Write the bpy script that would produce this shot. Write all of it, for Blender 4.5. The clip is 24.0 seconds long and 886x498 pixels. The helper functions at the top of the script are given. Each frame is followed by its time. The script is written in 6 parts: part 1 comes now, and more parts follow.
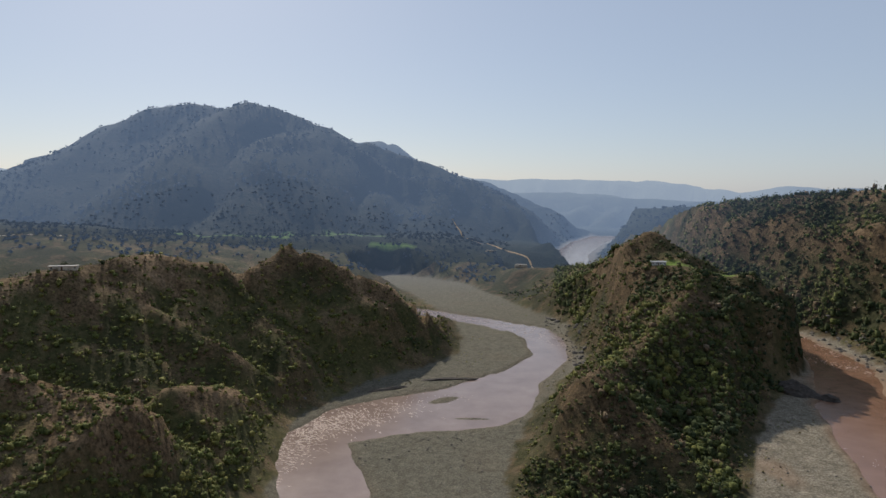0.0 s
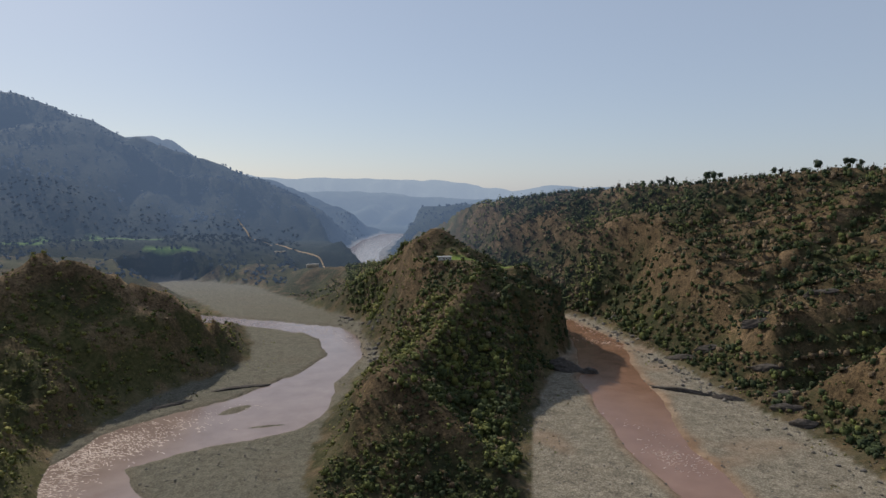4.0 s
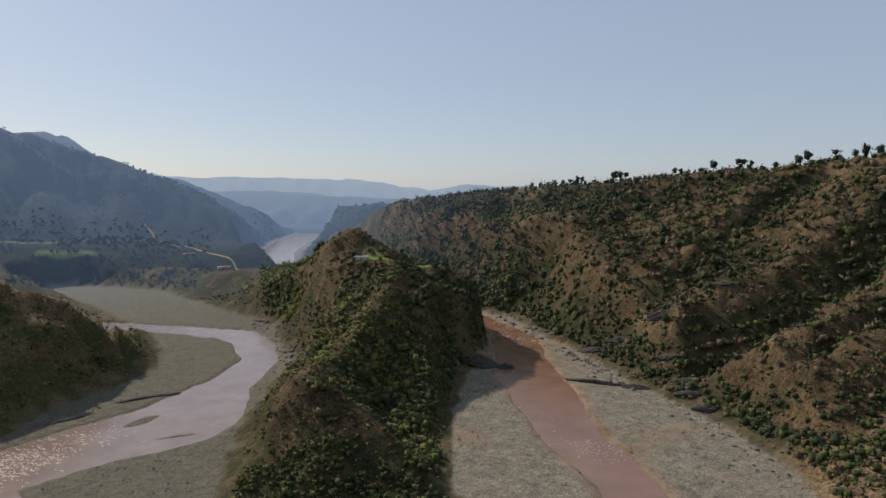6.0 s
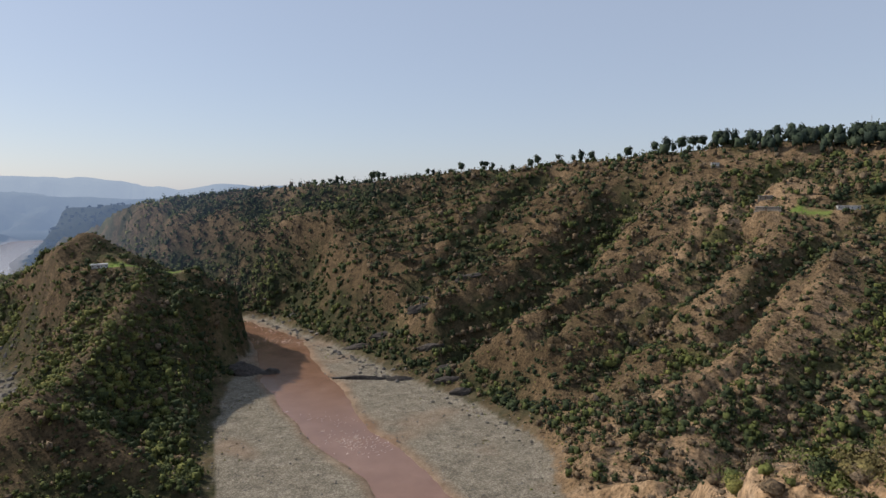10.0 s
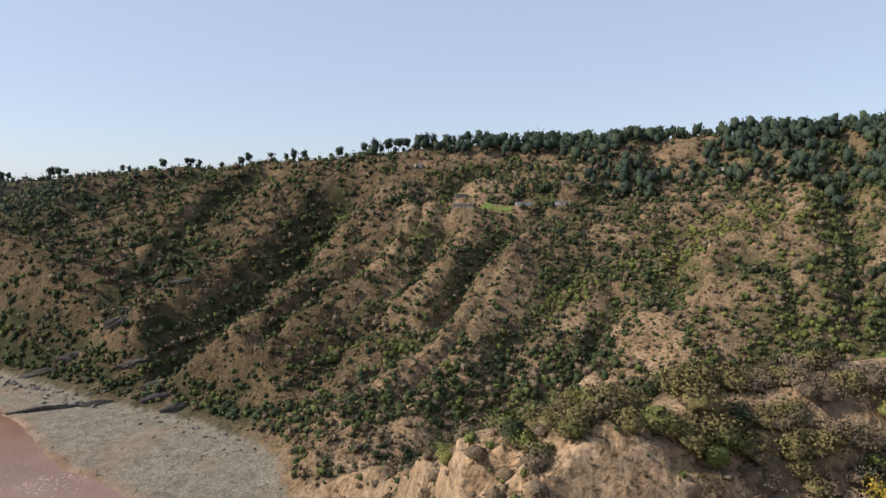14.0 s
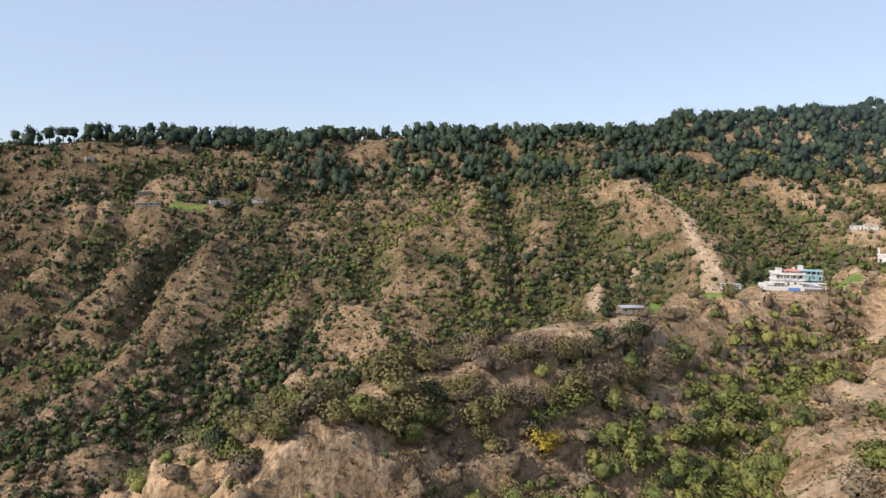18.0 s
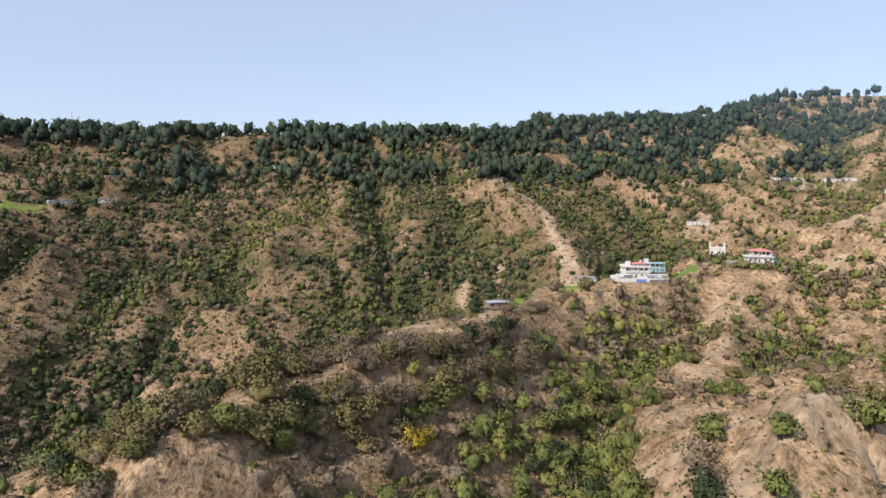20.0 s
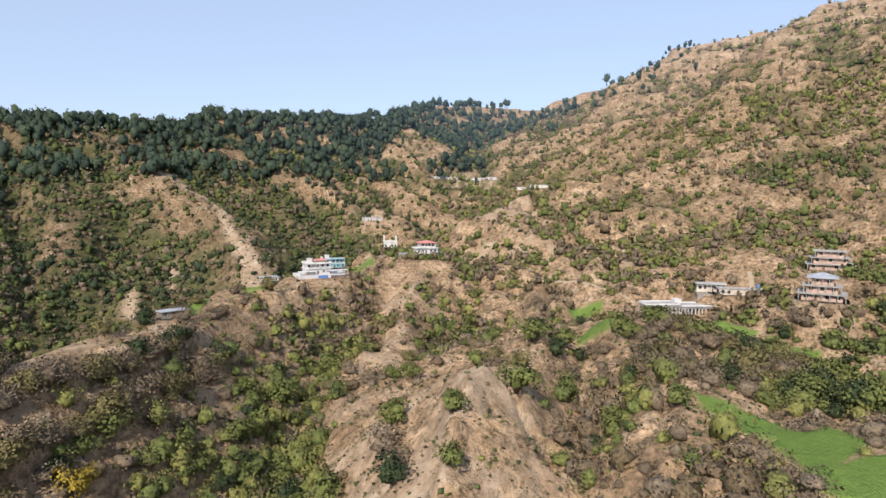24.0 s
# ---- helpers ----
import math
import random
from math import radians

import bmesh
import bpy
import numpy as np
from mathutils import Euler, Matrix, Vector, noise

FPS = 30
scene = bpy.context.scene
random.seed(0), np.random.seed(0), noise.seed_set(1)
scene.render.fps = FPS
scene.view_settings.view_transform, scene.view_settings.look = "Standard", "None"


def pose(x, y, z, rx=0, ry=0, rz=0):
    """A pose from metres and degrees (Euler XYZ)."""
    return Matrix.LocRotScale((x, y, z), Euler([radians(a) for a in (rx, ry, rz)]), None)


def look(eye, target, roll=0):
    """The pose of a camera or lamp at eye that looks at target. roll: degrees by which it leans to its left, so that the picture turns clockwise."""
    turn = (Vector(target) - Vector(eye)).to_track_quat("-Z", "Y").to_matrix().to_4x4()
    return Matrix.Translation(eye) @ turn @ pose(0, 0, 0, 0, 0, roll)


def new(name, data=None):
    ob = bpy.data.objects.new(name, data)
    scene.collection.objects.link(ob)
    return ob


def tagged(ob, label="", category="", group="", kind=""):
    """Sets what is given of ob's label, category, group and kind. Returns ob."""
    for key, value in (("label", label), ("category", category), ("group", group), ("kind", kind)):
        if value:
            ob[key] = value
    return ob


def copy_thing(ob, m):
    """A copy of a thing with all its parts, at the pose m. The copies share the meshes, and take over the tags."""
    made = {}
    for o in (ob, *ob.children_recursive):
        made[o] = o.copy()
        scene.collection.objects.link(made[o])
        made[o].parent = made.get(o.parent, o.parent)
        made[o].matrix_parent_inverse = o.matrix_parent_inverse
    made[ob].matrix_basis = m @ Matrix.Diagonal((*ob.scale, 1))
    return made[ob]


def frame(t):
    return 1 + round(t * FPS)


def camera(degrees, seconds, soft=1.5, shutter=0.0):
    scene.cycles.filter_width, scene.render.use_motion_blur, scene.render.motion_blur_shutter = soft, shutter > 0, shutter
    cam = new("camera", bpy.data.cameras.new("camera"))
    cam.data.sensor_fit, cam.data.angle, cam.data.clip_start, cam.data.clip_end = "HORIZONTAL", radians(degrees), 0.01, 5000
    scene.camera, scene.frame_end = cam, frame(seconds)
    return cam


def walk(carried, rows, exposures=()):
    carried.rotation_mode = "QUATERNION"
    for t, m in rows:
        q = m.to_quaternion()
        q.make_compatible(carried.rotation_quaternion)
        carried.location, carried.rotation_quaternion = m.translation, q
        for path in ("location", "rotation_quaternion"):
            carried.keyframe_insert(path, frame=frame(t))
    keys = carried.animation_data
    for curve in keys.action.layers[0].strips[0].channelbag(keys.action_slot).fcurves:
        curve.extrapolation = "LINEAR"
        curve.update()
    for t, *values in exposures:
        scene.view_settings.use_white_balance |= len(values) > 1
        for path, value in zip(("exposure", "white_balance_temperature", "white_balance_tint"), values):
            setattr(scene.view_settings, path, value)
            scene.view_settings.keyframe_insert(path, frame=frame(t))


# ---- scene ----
# A drone hangs over a river fork and turns clockwise on the spot.
EYE = (0, 0, 140)
cam = camera(69.38, 24.0, soft=1.5)


def drift(t):
    """Near the end the drone begins to slide forward, towards the houses."""
    d = 3.4 * (max(0.0, t - 19.5) / 4.5) ** 1.5
    return EYE[0] + d * math.sin(radians(128)), EYE[1] + d * math.cos(radians(128)), EYE[2]


PATH = [(t, pose(*drift(t), tilt, lean, turn)) for t, tilt, lean, turn in (
    (0.0, 85.06, -0.29, -0.00), (0.5, 85.08, -0.23, -1.84), (1.0, 85.09, -0.22, -3.70), (1.5, 85.08, -0.16, -5.80),
    (2.0, 85.05, -0.17, -8.88), (2.5, 85.07, -0.12, -11.47), (3.0, 85.07, -0.17, -14.19), (3.5, 85.04, -0.13, -16.59),
    (5.5, 84.99, -0.02, -24.00), (6.0, 84.96, 0.02, -26.01), (6.5, 84.95, -0.00, -27.83), (7.0, 84.96, 0.01, -29.72),
    (7.5, 84.96, 0.05, -31.78), (8.0, 84.92, 0.07, -34.72), (8.5, 84.93, 0.06, -37.72), (9.0, 84.92, 0.07, -40.97),
    (9.5, 84.90, 0.12, -43.99), (10.0, 84.90, 0.08, -47.15), (10.5, 84.90, 0.12, -50.14), (12.5, 84.80, 0.12, -63.03),
    (13.0, 84.79, 0.07, -66.25), (13.5, 84.77, 0.07, -69.21), (14.0, 84.76, 0.11, -72.22), (14.5, 84.72, 0.11, -74.93),
    (15.0, 84.66, 0.12, -78.05), (15.5, 84.66, 0.06, -81.21), (16.0, 84.63, 0.02, -84.77), (16.5, 84.60, 0.01, -88.10),
    (17.0, 84.60, -0.04, -91.68), (17.5, 84.59, -0.10, -94.99), (18.0, 84.57, -0.13, -98.71), (18.5, 84.56, -0.19, -101.66),
    (20.5, 84.50, -0.24, -113.72), (21.0, 84.47, -0.27, -117.32), (21.5, 84.45, -0.26, -120.79), (22.0, 84.43, -0.29, -124.55),
    (22.5, 84.43, -0.21, -127.99), (23.0, 84.44, -0.14, -131.71), (23.5, 84.45, -0.16, -135.01), (24.0, 84.44, -0.29, -138.39),
)]
walk(cam, PATH, [(0, -.48, 6600, 11), (3, -.48, 6600, 11), (7.5, -.42, 6600, 12), (10.5, -.22, 6560, 13), (14, .06, 6450, 13), (16, .16, 6400, 13),
                 (21, .18, 6300, 13), (24, .18, 6200, 13)])

# ---- world and sun ----
SUN_AZ, SUN_EL = radians(-22), radians(38)     # clockwise from +Y, above the horizon
world = bpy.data.worlds.new("world")
scene.world = world
world.use_nodes = True
wn, wl = world.node_tree.nodes, world.node_tree.links
sky = wn.new("ShaderNodeTexSky")
sky.sky_type, sky.sun_disc = 'NISHITA', False
sky.sun_elevation, sky.sun_rotation = SUN_EL, SUN_AZ
sky.altitude, sky.air_density, sky.dust_density, sky.ozone_density = 600, 1.0, 1.1, 1.6
veil = wn.new("ShaderNodeMix")                 # thin even haze over the whole sky
veil.data_type = 'RGBA'
veil.inputs[0].default_value, veil.inputs[7].default_value = 0.66, (3.2, 3.75, 4.65, 1)
wl.new(sky.outputs[0], veil.inputs[6])
wl.new(veil.outputs[2], wn["Background"].inputs[0])
wn["Background"].inputs[1].default_value = 0.162
sun = new("sun", bpy.data.lights.new("sun", 'SUN'))
sun.data.energy, sun.data.angle, sun.data.color = 5.0, radians(0.53), (1.0, 0.91, 0.78)
to_sun = Vector((math.sin(SUN_AZ) * math.cos(SUN_EL), math.cos(SUN_AZ) * math.cos(SUN_EL), math.sin(SUN_EL)))
sun.matrix_world = look((0, 0, 900), Vector((0, 0, 900)) - to_sun)


# ---- node helpers ----
def material(name, rough=0.9, spec=0.2):
    m = bpy.data.materials.new(name)
    m.use_nodes = True
    b = m.node_tree.nodes["Principled BSDF"]
    b.inputs["Roughness"].default_value, b.inputs["Specular IOR Level"].default_value = rough, spec
    return m, m.node_tree, b


def nd(nt, kind, **sets):
    n = nt.nodes.new("ShaderNode" + kind)
    for k, v in sets.items():
        n.inputs[k.replace("_", " ")].default_value = v
    return n


def place(nt):
    return nt.nodes.new("ShaderNodeNewGeometry").outputs["Position"]


def grain(nt, size, detail=6.0, rough=0.6, stretch=None):
    """Noise with features about size metres across, in the world's metres."""
    n = nd(nt, "TexNoise", Scale=1.0 / size, Detail=detail, Roughness=rough)
    if stretch:
        mp = nd(nt, "Mapping", Scale=stretch)
        nt.links.new(place(nt), mp.inputs[0])
        nt.links.new(mp.outputs[0], n.inputs["Vector"])
    else:
        nt.links.new(place(nt), n.inputs["Vector"])
    return n.outputs["Fac"]


def ramp(nt, fac, *stops):
    r = nt.nodes.new("ShaderNodeValToRGB")
    while len(r.color_ramp.elements) < len(stops):
        r.color_ramp.elements.new(0.5)
    for e, (p, c) in zip(r.color_ramp.elements, stops):
        e.position = p
        e.color = (*c, 1) if len(c) == 3 else c
    nt.links.new(fac, r.inputs[0])
    return r.outputs[0]


def mix(nt, fac, a, b, blend='MIX'):
    n = nt.nodes.new("ShaderNodeMix")
    n.data_type, n.blend_type = 'RGBA', blend
    for sock, v in ((n.inputs[0], fac), (n.inputs[6], a), (n.inputs[7], b)):
        if isinstance(v, (int, float)):
            sock.default_value = v
        elif isinstance(v, tuple):
            sock.default_value = (*v, 1)
        else:
            nt.links.new(v, sock)
    return n.outputs[2]


def calc(nt, op, a, b=0.0, clamp=False):
    n = nt.nodes.new("ShaderNodeMath")
    n.operation, n.use_clamp = op, clamp
    for sock, v in zip(n.inputs, (a, b)):
        if isinstance(v, (int, float)):
            sock.default_value = v
        else:
            nt.links.new(v, sock)
    return n.outputs[0]


def attr(nt, name):
    n = nt.nodes.new("ShaderNodeAttribute")
    n.attribute_name = name
    return n.outputs["Fac"]


def bump(nt, bsdf, height, dist, strength=1.0):
    n = nd(nt, "Bump", Strength=strength, Distance=dist)
    nt.links.new(height, n.inputs["Height"])
    nt.links.new(n.outputs[0], bsdf.inputs["Normal"])


def plain(name, col, rough=0.8, spread=0.12, size=1.5, metal=0.0, spec=0.3):
    """Painted, plastered or wooden surfaces: one colour with stains and grain."""
    m, nt, b = material(name, rough, spec)
    dark = tuple(c * (1 - 2.2 * spread) for c in col)
    light = tuple(min(1, c * (1 + spread)) for c in col)
    c = ramp(nt, grain(nt, size), (0.3, dark), (0.6, col), (0.8, light))
    nt.links.new(c, b.inputs["Base Color"])
    b.inputs["Metallic"].default_value = metal
    bump(nt, b, grain(nt, 0.15), 0.01, 0.4)
    return m


# ---- numeric noise for the land ----
LATTICE = np.random.RandomState(5).rand(512, 512)


def vnoise(x, y, seed=0):
    x, y = x + seed * 17.31, y + seed * 41.77
    xi, yi = np.floor(x).astype(int), np.floor(y).astype(int)
    u, v = x - xi, y - yi
    u, v = u * u * (3 - 2 * u), v * v * (3 - 2 * v)
    a, b = LATTICE[xi & 511, yi & 511], LATTICE[(xi + 1) & 511, yi & 511]
    c, d = LATTICE[xi & 511, (yi + 1) & 511], LATTICE[(xi + 1) & 511, (yi + 1) & 511]
    return (a + (b - a) * u) * (1 - v) + (c + (d - c) * u) * v


def fbm(x, y, seed=0, octaves=4):
    out, amp = 0.0, 0.5
    for k in range(octaves):
        out = out + amp * (vnoise(x * 2 ** k, y * 2 ** k, seed + k) * 2 - 1)
        amp *= 0.5
    return out


def smooth(a, b, x):
    t = np.clip((x - a) / (b - a), 0, 1)
    return t * t * (3 - 2 * t)


def spans(line):
    """The straight pieces of a polyline, each with the length before it and whether it is the first or the last."""
    run = 0.0
    for i, (a, b) in enumerate(zip(line, line[1:])):
        n = math.hypot(b[0] - a[0], b[1] - a[1])
        yield a, b, n, run, i == 0, i == len(line) - 2
        run += n


def beside(a, b, n, x, y):
    """Distance to a straight piece, the share of its length, the same unclamped, and the side (left +1)."""
    dx, dy = b[0] - a[0], b[1] - a[1]
    raw = ((x - a[0]) * dx + (y - a[1]) * dy) / n ** 2
    t = np.clip(raw, 0, 1)
    d = np.hypot(x - a[0] - t * dx, y - a[1] - t * dy)
    return d, t, raw, np.sign(dx * (y - a[1]) - dy * (x - a[0]))


def channel(lines, x, y):
    """Distance outside a band of varying half width."""
    best = np.full(x.shape, 1e9)
    for line in lines:
        for a, b, n, _, _, _ in spans(line):
            d, t, _, _ = beside(a, b, n, x, y)
            best = np.minimum(best, d - a[2] - t * (b[2] - a[2]))
    return best


# ---- the plan of the land: crest lines (x, y, height), falls to their left and right ----
# name: points, fall left, fall right, flat half width, roundness, gully depth, gully spacing, fall past the ends
RIDGES = {
    "left_hill": ([(-344, 241, 96), (-246, 353, 94), (-231, 375, 94), (-205, 434, 95), (-169, 471, 88), (-153, 488, 76), (-127, 525, 94),
                   (-88, 538, 78), (-51, 550, 60), (-16, 556, 38), (9, 562, 10)], 1.0, .72, 2, 4, 13, 36, .8),
    "left_rib": ([(-223, 396, 87), (-169, 390, 62), (-121, 381, 38), (-81, 387, 14)], .7, .9, 1, 3, 4, 25, .7),
    "left_rib_b": ([(-127, 525, 94), (-76, 494, 44), (-43, 468, 15)], .8, .9, 1, 3, 4, 25, .7),
    "left_near": ([(-218, 183, 69), (-156, 221, 77), (-136, 227, 68), (-114, 236, 55), (-97, 247, 37), (-74, 258, 15)], .8, .42, 2, 4, 7, 22, .8),
    "left_mid": ([(-138, 316, 41), (-119, 345, 33), (-89, 359, 14)], .6, .7, 1, 4, 4, 22, .8),
    "spur_knoll": ([(61, 347, 41), (78, 336, 42), (92, 317, 36), (115, 288, 19), (131, 268, 6)], 1.1, .72, 2, 3, 6, 24, .7),
    "spur_crest": ([(78, 336, 42), (107, 377, 39), (136, 406, 48), (177, 461, 70), (205, 505, 79)], .62, 1.0, 1, 4, 8, 28, .6),
    "spur_flat": ([(176, 560, 79), (208, 541, 77), (240, 520, 74), (288, 526, 56)], .7, 1.3, 11, 2, 6, 22, 4.0),
    "spur_peak": ([(205, 505, 79), (204, 553, 82), (200, 585, 90), (197, 609, 104), (199, 640, 86), (200, 692, 74), (191, 777, 54), (170, 884, 36), (90, 1046, 22),
                   (-4, 1200, 16)], .45, .6, 3, 5, 8, 40, .4),
    "hillside": ([(302, 1213, 81), (376, 1034, 113), (435, 933, 127), (484, 852, 139), (535, 723, 152), (608, 608, 158), (637, 516, 166),
                  (670, 419, 170), (683, 333, 175), (690, 238, 183), (704, 150, 185), (718, 50, 189), (716, -75, 192), (700, -188, 193),
                  (681, -289, 193), (695, -354, 199)], .3, .42, 12, 25, 20, 75, .4),
    "hill_rib_a": ([(629, 116, 130), (564, 172, 102), (454, 208, 48), (355, 224, 10), (313, 225, -4)], .5, .5, 3, 12, 8, 35, .6),
    "hill_rib_b": ([(616, -67, 140), (554, -41, 108), (435, -63, 66), (383, -76, 47)], .55, .55, 3, 10, 8, 35, .6),
    "hill_rib_c": ([(637, 415, 145), (505, 455, 96), (394, 440, 46), (338, 421, 20)], .5, .5, 3, 12, 8, 35, .6),
    "slide_rib": ([(657, -241, 186), (503, -246, 141), (404, -240, 112), (336, -216, 88)], .6, .6, 2, 8, 8, 35, .6),
    "pine_hill": ([(695, -354, 199), (702, -383, 213), (688, -447, 216), (670, -523, 219), (673, -641, 236), (775, -849, 283), (770, -985, 293),
                   (716, -1085, 290)], .4, .40, 6, 12, 24, 60, .4),
    "high_ridge": ([(716, -1085, 290), (670, -1114, 313), (554, -1121, 321), (480, -1078, 346), (410, -1042, 366), (330, -1018, 366), (247, -990, 360), (187, -962, 372),
                   (134, -951, 370), (-31, -899, 364), (-233, -869, 364)], .4, .5, 6, 12, 30, 80, .4),
    "shoulder": ([(242, -280, 107), (236, -304, 117), (225, -337, 134), (212, -368, 144), (186, -421, 156), (149, -477, 168), (108, -529, 180),
                  (73, -565, 189), (-40, -600, 190)], .45, .33, 4, 8, 12, 32, .5),
    "edge_cliff": ([(132, 75, 67), (127, 52, 81), (127, 22, 90), (126, 1, 95)], .8, 2.6, 5, 1, 15, 8, .9),
    "edge_ridge": ([(126, 1, 95), (136, -14, 98), (147, -38, 98), (177, -75, 100), (208, -129, 101), (230, -177, 99), (245, -229, 105),
                    (224, -240, 104)], .75, .5, 11, 4, 6, 26, .5),
    "middle_rib": ([(173, -269, 98), (140, -205, 93), (112, -158, 92), (98, -125, 93)], .6, .6, 1, 2, 8, 13, .6),
    "bare_rib": ([(226, -238, 103), (206, -208, 97), (186, -183, 91), (169, -164, 87), (126, -107, 80), (110, -87, 77)], .6, .6, 1, 2, 8, 14, .6),
    "road_slope": ([(227, -305, 104), (173, -269, 98), (126, -261, 98), (95, -274, 103), (55, -285, 108), (0, -290, 104)], .35, .6, 6, 6, 4, 30, .4),
    "knoll": ([(100, -172, 93), (89, -139, 95), (84, -112, 100), (86, -99, 104), (77, -84, 99), (66, -66, 88)], .8, .7, 6, 3, 9, 11, .6),
    "shelf": ([(90, -173, 98), (59, -154, 97), (35, -136, 96), (17, -117, 95), (-10, -115, 95), (-63, -90, 94)], .3, .4, 20, 10, 2, 30, .4),
    "mountain": ([(-1992, 1150, 180), (-1591, 1591, 187), (-1218, 1772, 193), (-1071, 1783, 231), (-917, 1800, 327), (-805, 1809, 376),
                  (-699, 1820, 390), (-603, 1802, 374), (-532, 1772, 389), (-480, 1770, 376), (-440, 1766, 362), (-343, 1767, 325), (-223, 1766, 281),
                  (-65, 1699, 224), (45, 1619, 172), (150, 1512, 115), (196, 1450, 88), (226, 1400, 66), (255, 1350, 36), (272, 1330, 6)], .4, .52, 5, 18, 34, 210, .8),
    "foothills": ([(-1000, 900, 110), (-660, 1000, 85), (-430, 1120, 65), (-250, 1230, 60), (-60, 1290, 55), (120, 1290, 42)], .12, .2, 60, 60, 9, 120, .2),
    "mountain_b": ([(-451, 2561, 322), (-258, 2587, 345), (-204, 2592, 331), (-44, 2500, 236), (68, 2449, 191), (138, 2396, 186), (240, 2287, 148),
                    (336, 2124, 102), (439, 1900, 38)], .5, .5, 5, 20, 40, 180, .6),
    "east_bank": ([(447, 1847, 44), (512, 1674, 103), (581, 1597, 110), (723, 1483, 114)], .4, .3, 10, 30, 20, 100, .4),
    "mid_range": ([(115, 3298, 146), (407, 3174, 151), (709, 3069, 140), (958, 2948, 124), (1239, 2732, 109), (1537, 2459, 100)], .3, .3, 20, 30, 50, 160, .3),
    "far_range": ([(-3984, 2300, 268), (-2957, 3524, 260), (-2478, 3816, 291), (-1556, 4276, 267), (0, 4500, 258), (298, 4490, 254),
                   (835, 4422, 226), (1058, 4374, 234), (1480, 4250, 215), (1859, 4098, 171), (2223, 3913, 187), (2555, 3704, 179),
                   (3011, 3344, 156), (3897, 2250, 171)], .4, .3, 10, 20, 90, 200, .3),
}
# channels: x, y, half width
WATER = [
    [(-250, 860, 14), (-120, 800, 14), (-15, 745, 14), (11, 718, 14), (50, 690, 16), (92, 648, 18), (100, 612, 20), (92, 542, 14), (58, 478, 20),
     (15, 412, 38), (-45, 387, 30), (-74, 360, 17), (-67, 328, 20), (-55, 290, 19), (-45, 240, 19), (-40, 150, 22), (-80, 40, 26), (-300, -40, 30),
     (-900, -150, 40)],
    [(534, 2107, 45), (421, 1856, 45), (301, 1499, 40), (275, 1300, 25), (282, 1000, 15), (300, 840, 12), (335, 700, 12), (350, 620, 8), (324, 512, 21),
     (284, 430, 20), (261, 380, 24), (240, 330, 19), (221, 290, 15), (214, 250, 15), (200, 211, 15), (180, 165, 15), (120, 125, 18), (-40, 120, 20)],
]
GULLIES = [      # ravines cut between the ribs: x, y, height of the bottom
    [(215, -200, 88), (170, -130, 74), (130, -80, 64), (95, -40, 50), (40, 0, 20)],
    [(185, -235, 95), (140, -170, 89), (120, -128, 88), (110, -92, 85), (86, -45, 58)],
    [(118, -200, 91), (84, -150, 88), (60, -104, 85), (45, -62, 68), (20, -20, 34)],
    [(520, 60, 108), (440, 20, 62), (330, 20, 30)], [(600, -10, 140), (500, -20, 88), (420, -10, 55)], [(560, 290, 100), (450, 300, 45), (370, 310, 10), (320, 318, 1)],
    [(600, -150, 142), (480, -130, 92), (380, -110, 50)],
]
GRAVEL = [
    [(-90, 1060, 40), (-20, 975, 54), (36, 812, 54), (74, 671, 58), (68, 536, 50), (35, 481, 56), (0, 432, 62), (-22, 370, 70), (-25, 303, 57),
     (-25, 200, 52), (-40, 80, 70), (-300, -40, 90), (-900, -150, 120)],
    [(534, 2107, 60), (421, 1856, 60), (301, 1499, 60), (275, 1300, 45), (282, 1000, 30), (300, 840, 20), (335, 700, 18), (358, 602, 18), (325, 505, 30),
     (290, 420, 54), (260, 350, 68), (234, 283, 82), (215, 238, 84), (180, 165, 60), (60, 125, 60), (-40, 110, 60)],
]


TERRACES = [(148, -36, 62, 4.8, 0, .6), (190, -105, 50, 4.0, 0, .85), (222, -165, 40, 2.6, 0, .6), (330, -1010, 420, 17.0, 0, .7), (40, -200, 90, 2.4, 0, .45),
            (480, 400, 200, 13.0, .39, .75), (430, 210, 120, 11.0, .39, .6), (520, -20, 120, 8.0, 0, .4)]  # x, y, radius, rise of a step, dip of the beds, strength


STRIPS = [       # grassed terraces on the near ridge: from x, y to x, y, height, half width
    (136, -17, 143, -38, 92.5, 2.6), (131, -21, 136, -32, 87.5, 2.4), (129, -25, 139, -51, 82.6, 3.2), (160, -36, 178, -62, 99.5, 4.0), (180, -70, 196, -92, 97.5, 2.4),
]
BARS = [(1, 425, 14, 6, 35), (19, 389, 15, 2.6, 5)]      # sand bars in the wide bend: x, y, half length, half width, turn


def on_strip(x, y):
    """For each grassed terrace: how much a place lies on it, and its height."""
    for x0, y0, x1, y1, z, half in STRIPS:
        d, t, _, _ = beside((x0, y0), (x1, y1), math.hypot(x1 - x0, y1 - y0), x + fbm(x / 6, y / 6, 26, 2), y + fbm(x / 6, y / 6, 27, 2))
        yield 1 - smooth(half * .8, half * 1.25, d), z


